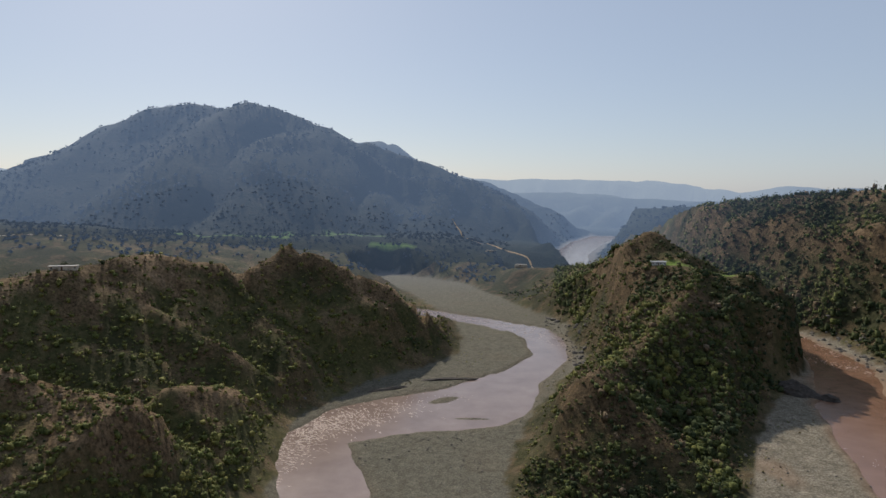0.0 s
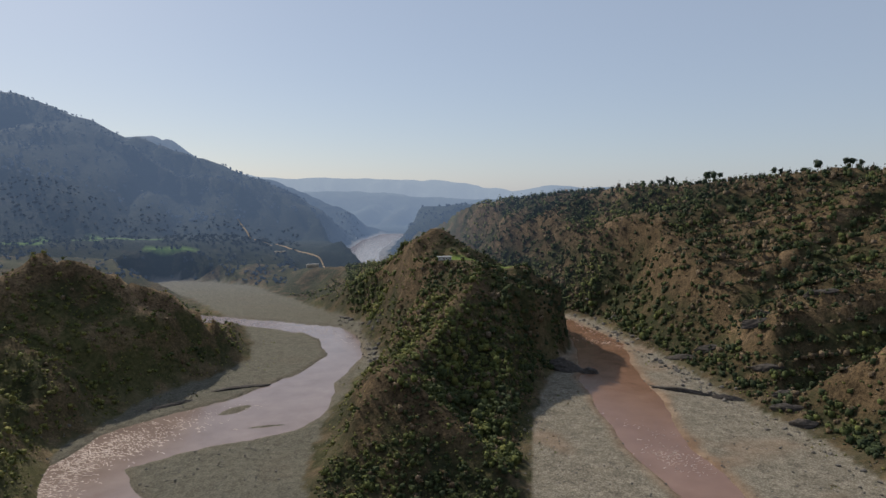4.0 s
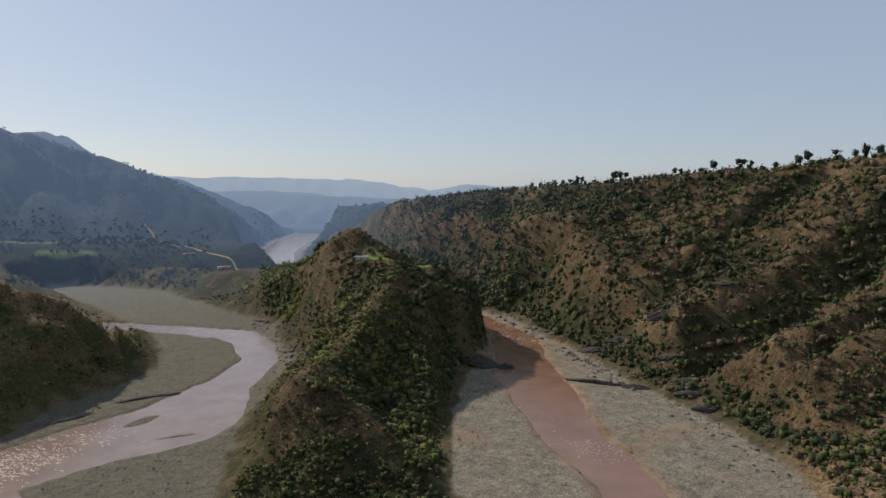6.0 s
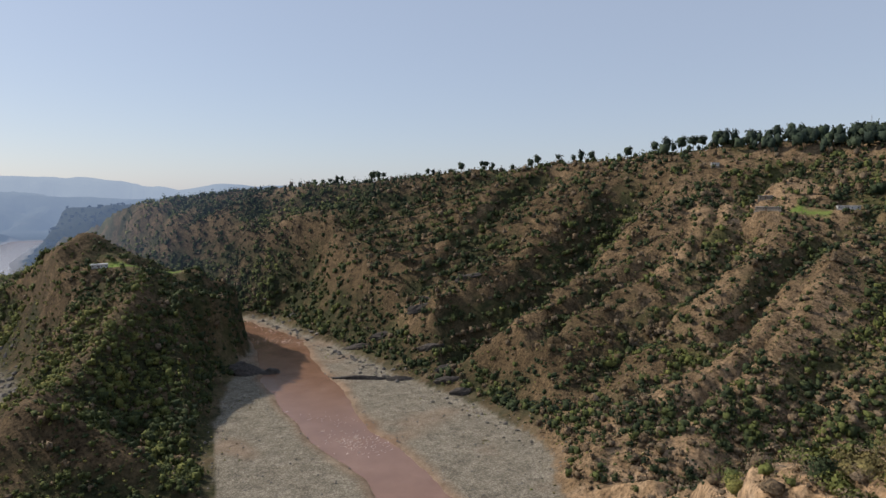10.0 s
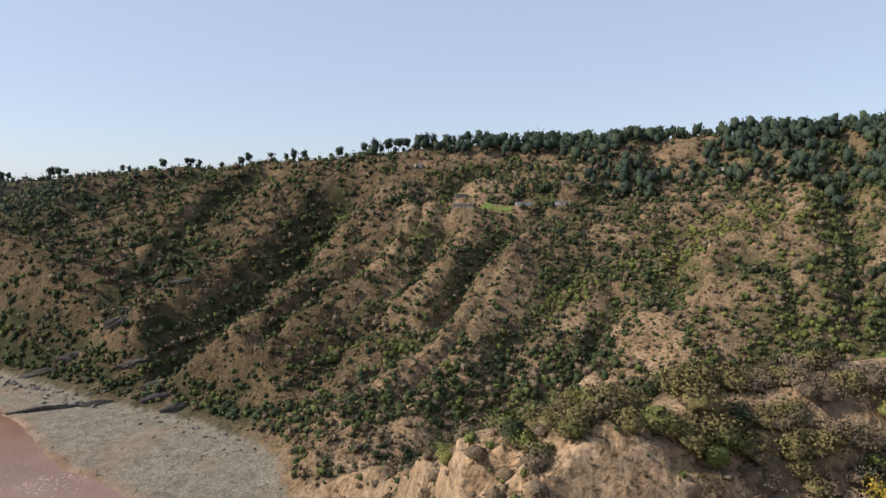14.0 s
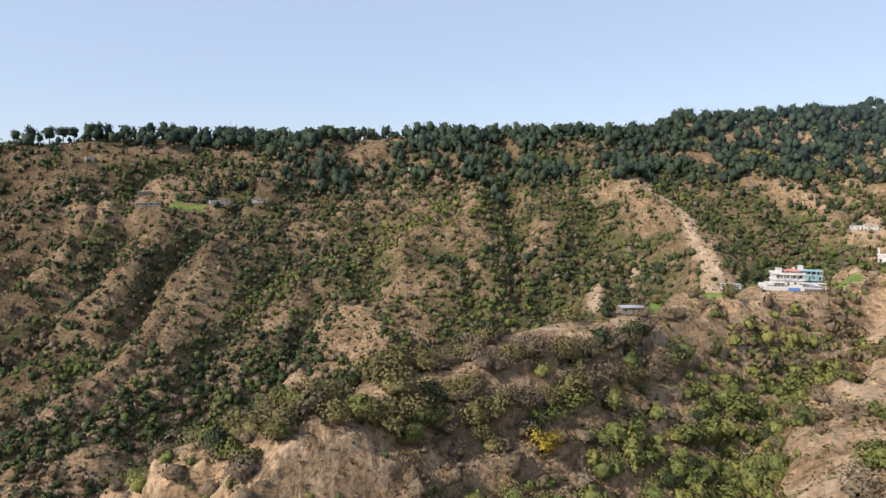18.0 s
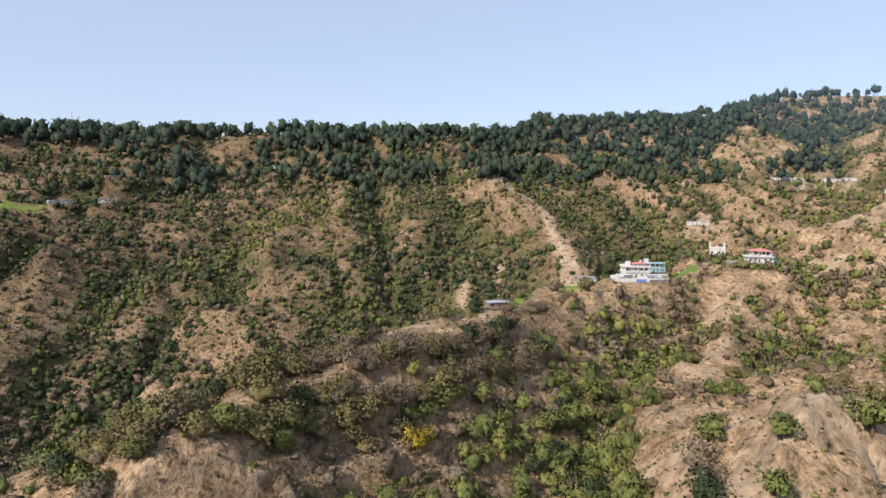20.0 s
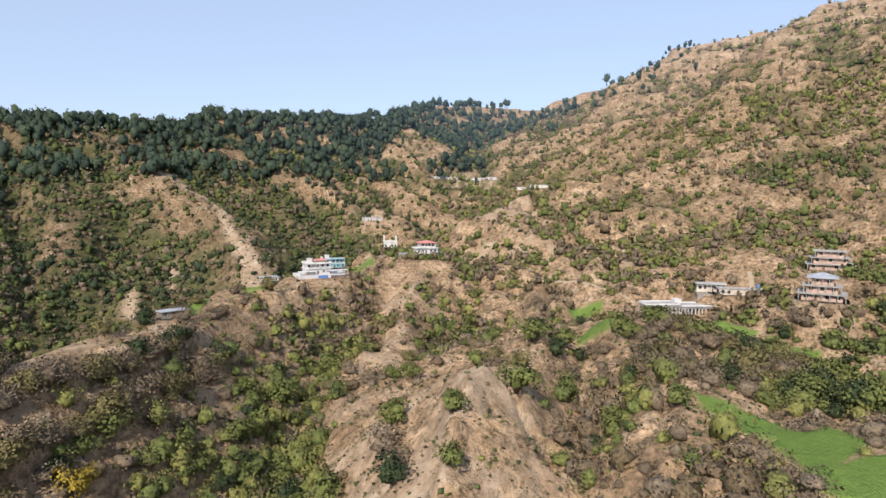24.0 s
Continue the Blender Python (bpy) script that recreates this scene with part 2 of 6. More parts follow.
PADS = [         # levelled building plots: x, y, height, radius
    (239.8, -183.6, 98.6, 13), (257, -206, 98.4, 8), (392.9, -374.8, 88, 11), (233.6, -246.9, 103.2, 11), (440.4, -397.3, 108.8, 11),
    (515.7, -571.4, 149.3, 9), (509.9, -592.7, 149, 9), (493.8, -619.7, 148, 9), (469.6, -614.4, 148.7, 8), (411.7, -598.1, 137, 9), (393, -600.4, 139.6, 9),
    (326, -212.7, 84, 7), (199.9, -95, 98.2, 6), (98.8, -250.8, 90.3, 13), (86.3, -271, 97.6, 9), (61.4, -325.6, 104.4, 12), (53, -269.5, 99.2, 11),
    (15, -188, 90, 7),
    (537.5, 153.8, 125, 9), (572.8, 166.1, 133.5, 7), (565.9, 105.4, 126.2, 9), (563.9, 71.3, 127.3, 8), (599.2, 67.8, 145.8, 10),
    (628.9, -64.4, 157.4, 6), (662.3, -166.1, 176, 7), (632.7, 230.1, 164.5, 5), (185.2, 546.4, 80, 8), (-225.6, 379, 93.6, 8),
    (122.1, 991.3, 28, 10), (88.3, 1178.8, 33, 10), (202, 1040, 9, 60),
]


FIELDS = [           # sown fields and lawns: x, y, half length, half width, turn in degrees
    (99, -188, 9, 4.5, 30), (133, -240, 8, 4, 20), (56, -240, 9, 4.5, -10), (76, -245, 8, 4, -15), (238, -209, 8, 2.4, -70), (214, -133, 6, 3, 60), (205, -105, 9, 2.4, -50), (210, 540, 36, 5.5, -36), (553, 128, 14, 4, 100),
    (-330, 1120, 60, 14, 10), (-250, 1190, 50, 12, 10), (-170, 1235, 60, 12, 5), (-430, 1090, 40, 14, 20), (-90, 1150, 40, 10, 0),
]


SHELF_FIELDS = [     # the three fields on the shelf, corner by corner
    [(53, -137), (44, -136), (27, -129), (29, -124), (37, -122)],
    [(32.5, -121), (26, -137), (18, -132), (22.5, -112.5)],
    [(25.5, -110.5), (17.5, -127), (12, -133), (2, -134), (4, -111), (18, -107)],
]


def field_mask(x, y):
    f = np.zeros_like(x)
    wx, wy = x + 2.5 * fbm(x / 12, y / 12, 71, 2), y + 2.5 * fbm(x / 12, y / 12, 72, 2)
    for fx, fy, a, b2, turn in FIELDS:
        c, s = math.cos(radians(turn)), math.sin(radians(turn))
        u, v = (wx - fx) * c + (wy - fy) * s, -(wx - fx) * s + (wy - fy) * c
        f = np.maximum(f, 1 - smooth(.9, 1.05, np.maximum(np.abs(u) / a, np.abs(v) / b2)))
    wx, wy = x + 1.2 * fbm(x / 9, y / 9, 73, 2), y + 1.2 * fbm(x / 9, y / 9, 74, 2)
    for shape in SHELF_FIELDS:
        area = sum(p[0] * q[1] - q[0] * p[1] for p, q in zip(shape, shape[1:] + shape[:1]))
        out = np.full(x.shape, -1e9)
        for p, q in zip(shape, shape[1:] + shape[:1]):
            n = math.hypot(q[0] - p[0], q[1] - p[1]) * (1 if area > 0 else -1)
            out = np.maximum(out, ((wx - p[0]) * (q[1] - p[1]) - (wy - p[1]) * (q[0] - p[0])) / n)
        f = np.maximum(f, 1 - smooth(-.5, .3, out))
    return f


def rivers(x, y):
    """How far outside the water and outside the gravel a place lies (negative: inside)."""
    wx = x + 7 * fbm(x / 38, y / 38, 31)
    wy = y + 7 * fbm(x / 38, y / 38, 37)
    return channel(WATER, wx, wy), channel(GRAVEL, wx, wy)


def land(x, y):
    """The height of the land, and how far it lies outside the water and the gravel."""
    x, y = np.asarray(x, float), np.asarray(y, float)
    wx = x + 5 * fbm(x / 55, y / 55, 3, 3)
    wy = y + 5 * fbm(x / 55, y / 55, 9, 3)
    z = np.full(x.shape, 0.9)
    for k, (name, (pts, left, right, flat, soft_top, depth, gap, ends)) in enumerate(RIDGES.items()):
        h = np.full(x.shape, -1e9)
        dist = np.full(x.shape, 1e5)
        for a, b, n, before, first, last in spans(pts):
            d, t, raw, side = beside(a, b, n, wx, wy)
            d = np.maximum(0, d - flat)
            fall = np.where(side > 0, left, right)
            if first:
                fall = np.where(raw < 0, ends, fall)
            if last:
                fall = np.where(raw > 1, ends, fall)
            hs = a[2] + t * (b[2] - a[2]) - fall * (np.sqrt(d * d + soft_top ** 2) - soft_top)
            m = hs > h
            h, dist = np.where(m, hs, h), np.where(m, d, dist)
        ex, ey = pts[-1][0] - pts[0][0], pts[-1][1] - pts[0][1]
        n = math.hypot(ex, ey)
        u, v = (x * ex + y * ey) / n / gap, (y * ex - x * ey) / n / gap
        u = u + 1.3 * fbm(x / gap / 2.2, y / gap / 2.2, 50 + k, 3)
        if name == "hillside":
            u = u - .5 * v                  # its ribs run down towards the fork
        gully = 1 - np.abs(2 * vnoise(u, v / 3.2, 60 + k) - 1)
        small = 1 - np.abs(2 * vnoise(u * 2.7 + .4 * v, v / 1.3, 90 + k) - 1)
        h = h + .35 * depth * fbm(u * .8, u * .3 + k, 150 + k, 4)
        h = h - depth * (gully ** 2 + 0.4 * small ** 2) * smooth(0, gap * 0.8, dist)
        k2 = 2.5
        t = np.clip(0.5 + 0.5 * (h - z) / k2, 0, 1)
        z = z + (h - z) * t + k2 * t * (1 - t)
    z = np.maximum(z, 0.9 + 0.5 * fbm(x / 20, y / 20, 11))
    rough = np.clip((z - 2) / 12, 0, 1) * (1 - .85 * field_mask(x, y))
    z = z + rough * (2.2 * fbm(x / 17, y / 17, 13, 3) + 0.4 * fbm(x / 5, y / 5, 14, 2))
    off = rough * smooth(230, 320, np.hypot(x, y)) * (1 - smooth(1000, 1300, np.hypot(x, y)))
    z = z + off * (5.0 * (.28 - np.abs(fbm(x / 46, y / 46, 24, 4))) + 2.6 * (.25 - np.abs(fbm(x / 15, y / 15, 25, 3))))
    sown = field_mask(x, y)
    for line in GULLIES:
        for a, b, n, _, _, _ in spans(line):
            d, t, _, _ = beside(a, b, n, wx, wy)
            z = np.minimum(z, a[2] + t * (b[2] - a[2]) + .75 * d + .004 * d * d)
    worn = (1 - sown) * smooth(100, 125, np.degrees(np.arctan2(x, y))) * (1 - smooth(300, 420, np.hypot(x, y)))
    rill = 1 - np.abs(2 * vnoise(x / 11 + fbm(x / 9, y / 9, 15, 2), y / 11, 16) - 1)
    z = z - worn * (1.9 * rill ** 3 - .9 * fbm(x / 6, y / 6, 18, 3) - .5 * fbm(x / 2.4, y / 2.4, 23, 2) + 1.8 * np.maximum(0, 1 - np.abs(fbm(x / 30, y / 30, 17, 3)) * 5))
    for tx, ty, tr, rise, dip, strength in TERRACES:
        share = strength * (1 - sown) * (1 - smooth(.5, 1.0, np.hypot(x - tx, y - ty) / tr))
        step = (z + dip * y) / rise + .8 * fbm(x / 45, y / 45, 19, 3)
        z = z + share * rise * (np.floor(step) + smooth(.68, 1.0, step - np.floor(step)) - step)
    for share, level in on_strip(x, y):
        z = z + (level - z) * share
    on_shelf = (1 - smooth(26, 38, np.hypot((x - 25) / 1.25, y + 123)))
    z = z + on_shelf * sown * (95.6 - .05 * (y + 120) - z) * .85
    for px, py, pz, pr in PADS:
        z = z + (pz - z) * (1 - smooth(pr, pr * 1.9 + 3, np.hypot(x - px, y - py)))
    wet, stones = rivers(x, y)
    steep = .22 + 3.5 * (1 - smooth(40, 80, np.hypot(x - 275, y - 510)))
    out = np.maximum(0, stones)
    z = np.minimum(z, 1.2 + out * (steep + out / np.where(x > 315, 55, 28)))
    bed = 0.9 + 0.5 * fbm(x / 14, y / 14, 21, 3) + 0.35 * fbm(x / 3, y / 3, 22, 2)
    z = np.where(stones < 0, bed + (z - bed) * smooth(-6, 0, stones), z)
    z = np.where(wet < 3, np.minimum(z, -1.5 + 2.4 * smooth(-3, 3, wet)), z)
    for bx, by, a, b, turn in BARS:
        c, sn = math.cos(radians(turn)), math.sin(radians(turn))
        u, v = ((x - bx) * c + (y - by) * sn) / a, ((y - by) * c - (x - bx) * sn) / b
        z = np.maximum(z, .6 - .7 * (u * u + v * v) + .25 * fbm(x / 7, y / 7, 28, 2))
    return z, wet, stones


def height(x, y):
    z, _, _ = land(np.array([x], float), np.array([y], float))
    return float(z[0])


# ---- relief of the land on a square grid: hollows, and slopes turned from the sun, hold the scrub ----
GRID_X, GRID_Y, GRID_STEP = -480.0, -1100.0, 5.0
grid_x, grid_y = np.meshgrid(np.arange(GRID_X, 1000, GRID_STEP), np.arange(GRID_Y, 1100, GRID_STEP), indexing='ij')
grid_z = land(grid_x.ravel(), grid_y.ravel())[0].reshape(grid_x.shape)


def blur(a, k):
    """Mean over a square of 2k + 1 cells, twice."""
    for _ in range(2):
        for axis in (0, 1):
            pad = np.concatenate([np.repeat(a.take([0], axis), k + 1, axis), a, np.repeat(a.take([-1], axis), k, axis)], axis)
            c = np.cumsum(pad, axis)
            m = a.shape[axis]
            a = (np.take(c, np.arange(2 * k + 1, 2 * k + 1 + m), axis) - np.take(c, np.arange(m), axis)) / (2 * k + 1)
    return a


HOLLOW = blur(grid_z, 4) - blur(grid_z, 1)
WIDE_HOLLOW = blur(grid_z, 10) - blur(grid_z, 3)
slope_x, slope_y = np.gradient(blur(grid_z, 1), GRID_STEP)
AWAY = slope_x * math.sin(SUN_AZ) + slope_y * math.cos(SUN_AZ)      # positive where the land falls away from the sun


# the terraced ridge by the houses, twice as fine: bushes stand on the risers, the treads are grass
bank_x, bank_y = np.meshgrid(np.arange(80, 290, 2.0), np.arange(-300, 90, 2.0), indexing='ij')
bank_dx, bank_dy = np.gradient(land(bank_x.ravel(), bank_y.ravel())[0].reshape(bank_x.shape), 2.0)
RISER = np.hypot(bank_dx, bank_dy)


def riser(x, y):
    """The steepness of the near ridge."""
    i = np.clip(((x - 80) / 2).astype(int), 0, RISER.shape[0] - 1)
    j = np.clip(((y + 300) / 2).astype(int), 0, RISER.shape[1] - 1)
    return RISER[i, j]


def sample(table, x, y):
    u = np.clip((x - GRID_X) / GRID_STEP, 0, table.shape[0] - 1.001)
    v = np.clip((y - GRID_Y) / GRID_STEP, 0, table.shape[1] - 1.001)
    i, j = u.astype(int), v.astype(int)
    u, v = u - i, v - j
    return (table[i, j] * (1 - u) + table[i + 1, j] * u) * (1 - v) + (table[i, j + 1] * (1 - u) + table[i + 1, j + 1] * u) * v


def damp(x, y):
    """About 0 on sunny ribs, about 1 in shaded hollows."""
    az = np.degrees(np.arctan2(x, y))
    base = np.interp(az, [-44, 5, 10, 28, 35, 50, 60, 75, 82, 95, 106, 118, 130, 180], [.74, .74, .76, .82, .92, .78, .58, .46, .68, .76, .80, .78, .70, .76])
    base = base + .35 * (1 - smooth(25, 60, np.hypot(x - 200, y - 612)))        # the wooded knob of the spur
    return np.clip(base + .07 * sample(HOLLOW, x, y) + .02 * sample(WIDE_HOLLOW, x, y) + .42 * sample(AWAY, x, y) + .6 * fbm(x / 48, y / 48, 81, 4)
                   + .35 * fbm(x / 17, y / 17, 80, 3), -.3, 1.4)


def haze_glow_at(x, y):
    """How strongly haze is painted onto the far land as glow: thick down the valley, thin up the side valley, none near
    by.
    """
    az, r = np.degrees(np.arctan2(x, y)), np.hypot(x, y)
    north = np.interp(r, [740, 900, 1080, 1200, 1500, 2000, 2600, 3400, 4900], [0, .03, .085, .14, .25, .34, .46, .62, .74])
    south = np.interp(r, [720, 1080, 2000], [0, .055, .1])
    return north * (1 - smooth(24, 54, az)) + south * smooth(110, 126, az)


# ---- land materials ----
# colour of the haze that far surfaces are made to emit
HAZE_GLOW = (.34, .50, .80)


def ground_material(name):
    m, nt, b = material(name, 0.95, 0.1)
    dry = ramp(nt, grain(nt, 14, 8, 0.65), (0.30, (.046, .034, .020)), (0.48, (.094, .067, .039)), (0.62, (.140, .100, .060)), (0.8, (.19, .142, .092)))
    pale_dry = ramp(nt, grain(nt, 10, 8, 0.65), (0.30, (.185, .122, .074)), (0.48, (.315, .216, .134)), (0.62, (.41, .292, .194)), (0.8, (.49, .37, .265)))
    dry = mix(nt, attr(nt, "sere_lit"), dry, pale_dry)
    tuft = ramp(nt, grain(nt, 1.6, 5, 0.7), (0.36, (.36, .36, .33)), (0.5, (.92, .92, .88)), (0.63, (1.3, 1.28, 1.22)))
    clods = ramp(nt, grain(nt, 5.5, 6, 0.75), (0.34, (.55, .54, .52)), (0.48, (1.0, 1.0, 1.0)), (0.7, (1.32, 1.28, 1.2)))
    soil = mix(nt, 1.0, mix(nt, 1.0, dry, tuft, 'MULTIPLY'), clods, 'MULTIPLY')
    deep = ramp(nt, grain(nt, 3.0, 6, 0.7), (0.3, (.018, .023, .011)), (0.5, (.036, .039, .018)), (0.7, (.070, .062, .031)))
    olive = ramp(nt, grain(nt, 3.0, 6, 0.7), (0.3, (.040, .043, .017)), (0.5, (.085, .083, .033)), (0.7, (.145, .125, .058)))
    green = mix(nt, calc(nt, 'MULTIPLY', attr(nt, "sere_lit"), 2.0, True), deep, olive)
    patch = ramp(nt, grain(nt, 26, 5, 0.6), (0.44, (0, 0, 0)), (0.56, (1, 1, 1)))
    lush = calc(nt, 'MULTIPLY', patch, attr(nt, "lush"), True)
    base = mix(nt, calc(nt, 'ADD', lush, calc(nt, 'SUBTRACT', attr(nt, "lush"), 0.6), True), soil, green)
    pale = ramp(nt, grain(nt, 5, 8, 0.7), (0.3, (.22, .15, .095)), (0.5, (.40, .29, .19)), (0.7, (.52, .42, .31)))
    base = mix(nt, attr(nt, "bare"), base, pale)
    # river gravel: cobbles of two sizes
    cob = nd(nt, "TexVoronoi", Scale=1.1)
    nt.links.new(place(nt), cob.inputs["Vector"])
    stone = ramp(nt, grain(nt, 9, 8, 0.7), (0.3, (.21, .186, .148)), (0.5, (.325, .294, .236)), (0.7, (.42, .382, .312)))
    speck = ramp(nt, cob.outputs["Distance"], (0.0, (1.15, 1.15, 1.12)), (0.7, (.42, .41, .39)))
    scatter_stones = ramp(nt, grain(nt, 2.4, 6, 0.75), (0.36, (.5, .49, .46)), (0.5, (.95, .95, .93)), (0.66, (1.15, 1.15, 1.14)))
    speck = mix(nt, 1.0, speck, scatter_stones, 'MULTIPLY')
    stone = mix(nt, 0.8, stone, speck, 'MULTIPLY')
    mud = ramp(nt, grain(nt, 12, 4, 0.6), (0.4, (.20, .13, .085)), (0.6, (.31, .22, .15)))
    stone = mix(nt, attr(nt, "mud"), stone, mud)
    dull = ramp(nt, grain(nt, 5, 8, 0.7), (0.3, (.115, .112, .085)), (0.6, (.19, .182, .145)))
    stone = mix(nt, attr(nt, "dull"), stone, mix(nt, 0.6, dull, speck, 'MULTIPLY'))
    base = mix(nt, attr(nt, "gravel"), base, stone)
    crop = ramp(nt, calc(nt, 'ADD', calc(nt, 'MULTIPLY', grain(nt, 3, 6, 0.6), .45), calc(nt, 'MULTIPLY', grain(nt, 22, 3, 0.5), .6)), (0.3, (.105, .165, .035)), (0.6, (.15, .22, .048)), (0.8, (.22, .25, .075)))
    base = mix(nt, attr(nt, "field"), base, crop)
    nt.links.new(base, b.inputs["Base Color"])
    lumps = calc(nt, 'ADD', calc(nt, 'MULTIPLY', grain(nt, 7, 8, 0.65), 2.0), grain(nt, 0.8, 4, 0.7))
    bump(nt, b, lumps, 0.9, 0.8)
    # distance haze, painted onto the ground itself as a blue glow
    b.inputs["Emission Color"].default_value = (*HAZE_GLOW, 1)
    nt.links.new(attr(nt, "haze_glow"), b.inputs["Emission Strength"])
    return m


GROUND = ground_material("ground_land")


def distance_material(name, haze_glow, pale):
    """Far wooded hills, with the haze in front of them painted in as emission; how much is stored with the land."""
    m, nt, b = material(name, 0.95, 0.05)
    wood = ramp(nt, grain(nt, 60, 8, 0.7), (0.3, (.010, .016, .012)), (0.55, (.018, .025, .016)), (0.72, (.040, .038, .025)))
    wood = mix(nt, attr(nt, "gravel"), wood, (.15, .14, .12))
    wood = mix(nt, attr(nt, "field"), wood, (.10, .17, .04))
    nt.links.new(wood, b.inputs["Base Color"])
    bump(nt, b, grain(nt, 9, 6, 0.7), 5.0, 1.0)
    nt.links.new(ramp(nt, attr(nt, "haze_glow"), (.2, haze_glow), (.4, haze_glow), (.8, pale)), b.inputs["Emission Color"])
    nt.links.new(attr(nt, "haze_glow"), b.inputs["Emission Strength"])
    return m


FAR = distance_material("distance", HAZE_GLOW, (.60, .72, .88))


def water_material(name, *silt):
    m, nt, b = material(name, 0.13, 0.5)
    nt.links.new(ramp(nt, grain(nt, 22, 6, 0.6), *zip((.3, .6, .8), silt)), b.inputs["Base Color"])
    bump(nt, b, calc(nt, 'ADD', grain(nt, 5, 5, 0.6), calc(nt, 'MULTIPLY', grain(nt, 1.2, 4, 0.6), 0.5)), 0.3, 0.45)
    return m


RED_WATER = water_material("red_muddy_water", (.18, .098, .062), (.225, .128, .084), (.27, .165, .115))
GREY_WATER = water_material("grey_muddy_water", (.20, .145, .12), (.26, .195, .165), (.31, .25, .22))


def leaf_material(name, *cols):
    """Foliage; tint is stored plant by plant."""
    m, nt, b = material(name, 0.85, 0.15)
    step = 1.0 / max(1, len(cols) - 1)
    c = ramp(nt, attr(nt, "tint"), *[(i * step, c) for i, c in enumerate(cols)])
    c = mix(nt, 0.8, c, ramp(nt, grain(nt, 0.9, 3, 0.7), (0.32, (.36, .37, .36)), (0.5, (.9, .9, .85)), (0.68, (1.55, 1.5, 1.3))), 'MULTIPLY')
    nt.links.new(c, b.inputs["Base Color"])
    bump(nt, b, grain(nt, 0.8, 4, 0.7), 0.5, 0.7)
    # haze before the far plants, given to their leaves as emission
    b.inputs["Emission Color"].default_value = (*HAZE_GLOW, 1)
    nt.links.new(attr(nt, "haze_glow"), b.inputs["Emission Strength"])
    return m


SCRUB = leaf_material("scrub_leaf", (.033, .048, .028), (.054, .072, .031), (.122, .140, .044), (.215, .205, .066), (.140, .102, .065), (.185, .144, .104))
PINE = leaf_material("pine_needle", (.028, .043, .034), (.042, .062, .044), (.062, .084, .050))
# dark leaves of the far forest, haze painted over them as an even glow
def hazy_leaf(name, haze_glow, power):
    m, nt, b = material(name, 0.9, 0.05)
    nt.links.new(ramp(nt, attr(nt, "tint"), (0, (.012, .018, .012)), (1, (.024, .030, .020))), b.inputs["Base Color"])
    b.inputs["Emission Color"].default_value = (*haze_glow, 1)
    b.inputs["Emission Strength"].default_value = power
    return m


BARK = plain("bark", (.11, .08, .055), 0.95)


# ---- mesh helpers ----
def mesh_of(name, verts, faces, mat=None, smooth_faces=False, attrs=None, normals=None):
    """A mesh from arrays; faces all have the same number of corners."""
    me = bpy.data.meshes.new(name)
    verts, faces = np.asarray(verts, np.float32), np.asarray(faces, np.int32)
    n, k = faces.shape
    me.vertices.add(len(verts))
    me.vertices.foreach_set("co", verts.ravel())
    me.loops.add(n * k)
    me.loops.foreach_set("vertex_index", faces.ravel())
    me.polygons.add(n)
    me.polygons.foreach_set("loop_start", np.arange(0, n * k, k, dtype=np.int32))
    me.polygons.foreach_set("use_smooth", np.full(n, smooth_faces))
    for key, values in (attrs or {}).items():
        a = me.attributes.new(key, 'FLOAT', 'POINT')
        a.data.foreach_set("value", np.asarray(values, np.float32))
    me.update(calc_edges=True)
    if normals is not None:
        me.normals_split_custom_set_from_vertices(normals)
    if mat:
        me.materials.append(mat)
    return me


# ---- the ground: one sheet of rings round the fork, out to the horizon ----
ROADS = [
    ([(236, -262), (232, -275), (214, -268), (196, -263), (176, -262), (158, -258), (140, -256), (117, -252)], 1.5, "pale dirt track along the slope"),
    ([(250, -190), (246, -208), (243, -226), (246, -240)], 2.4, "narrow pale concrete drive between the houses"),
    ([(84, -290), (80, -280), (72, -270), (66, -262)], 2.4, "grey concrete ramp beside the houses"),
    ([(40, -170), (30, -150), (28, -142)], 2.0, "footpath between terraces"),
    ([(20, 1440), (50, 1330), (80, 1250), (103, 1200), (130, 1165), (154, 1130), (160, 1050), (163, 960), (163, 885)], 4.0, "pale dirt road through the valley"),
]


BARE = [  # bare earth: x, y, radius, strength
    (139, -48, 6, 1), (146, -52, 6, 1), (153, -56, 6, 1), (160, -60, 6, 1), (166, -65, 5, .9), (150, -38, 5, .9), (158, -44, 5, .9), (166, -50, 5, .9),
    (175, -59, 5, .9), (185, -72, 6, .9), (192, -84, 6, .9), (85, -95, 34, 1.0), (110, -90, 26, .7), (170, -165, 20, .5), (198, -200, 16, .5), (330, -215, 22, .9),
    (427, -243, 8, 1), (414, -239, 8, 1), (400, -236, 8, 1), (385, -231, 8, 1), (370, -225, 9, 1), (356, -218, 9, 1), (390, -160, 11, 1), (400, -190, 8, 1),
    (441, -402, 26, .8), (490, -600, 42, .85), (520, -250, 20, .7), (570, -250, 20, .6),
    (225, -320, 34, .8), (190, -275, 14, .9), (210, -270, 14, .9), (180, -278, 12, .9), (153, -300, 16, .8), (120, -289, 12, .8), (158, -272, 10, .8), (210, -205, 8, .6), (197, -190, 9, .6), (172, -166, 9, .6), (155, -142, 10, .6), (128, -108, 12, .7), (150, -290, 22, .6), (60, -260, 20, .3),
]


SLIDES = [  # fallen earth down the slopes: x, y, half width
    [(520, -249, 1.5), (438, -247, 2.2), (378, -224, 3), (330, -208, 4)], [(404, -168, 1.5), (384, -157, 3.5), (368, -152, 1)], [(412, -196, 1.5), (392, -186, 2.5)],
]


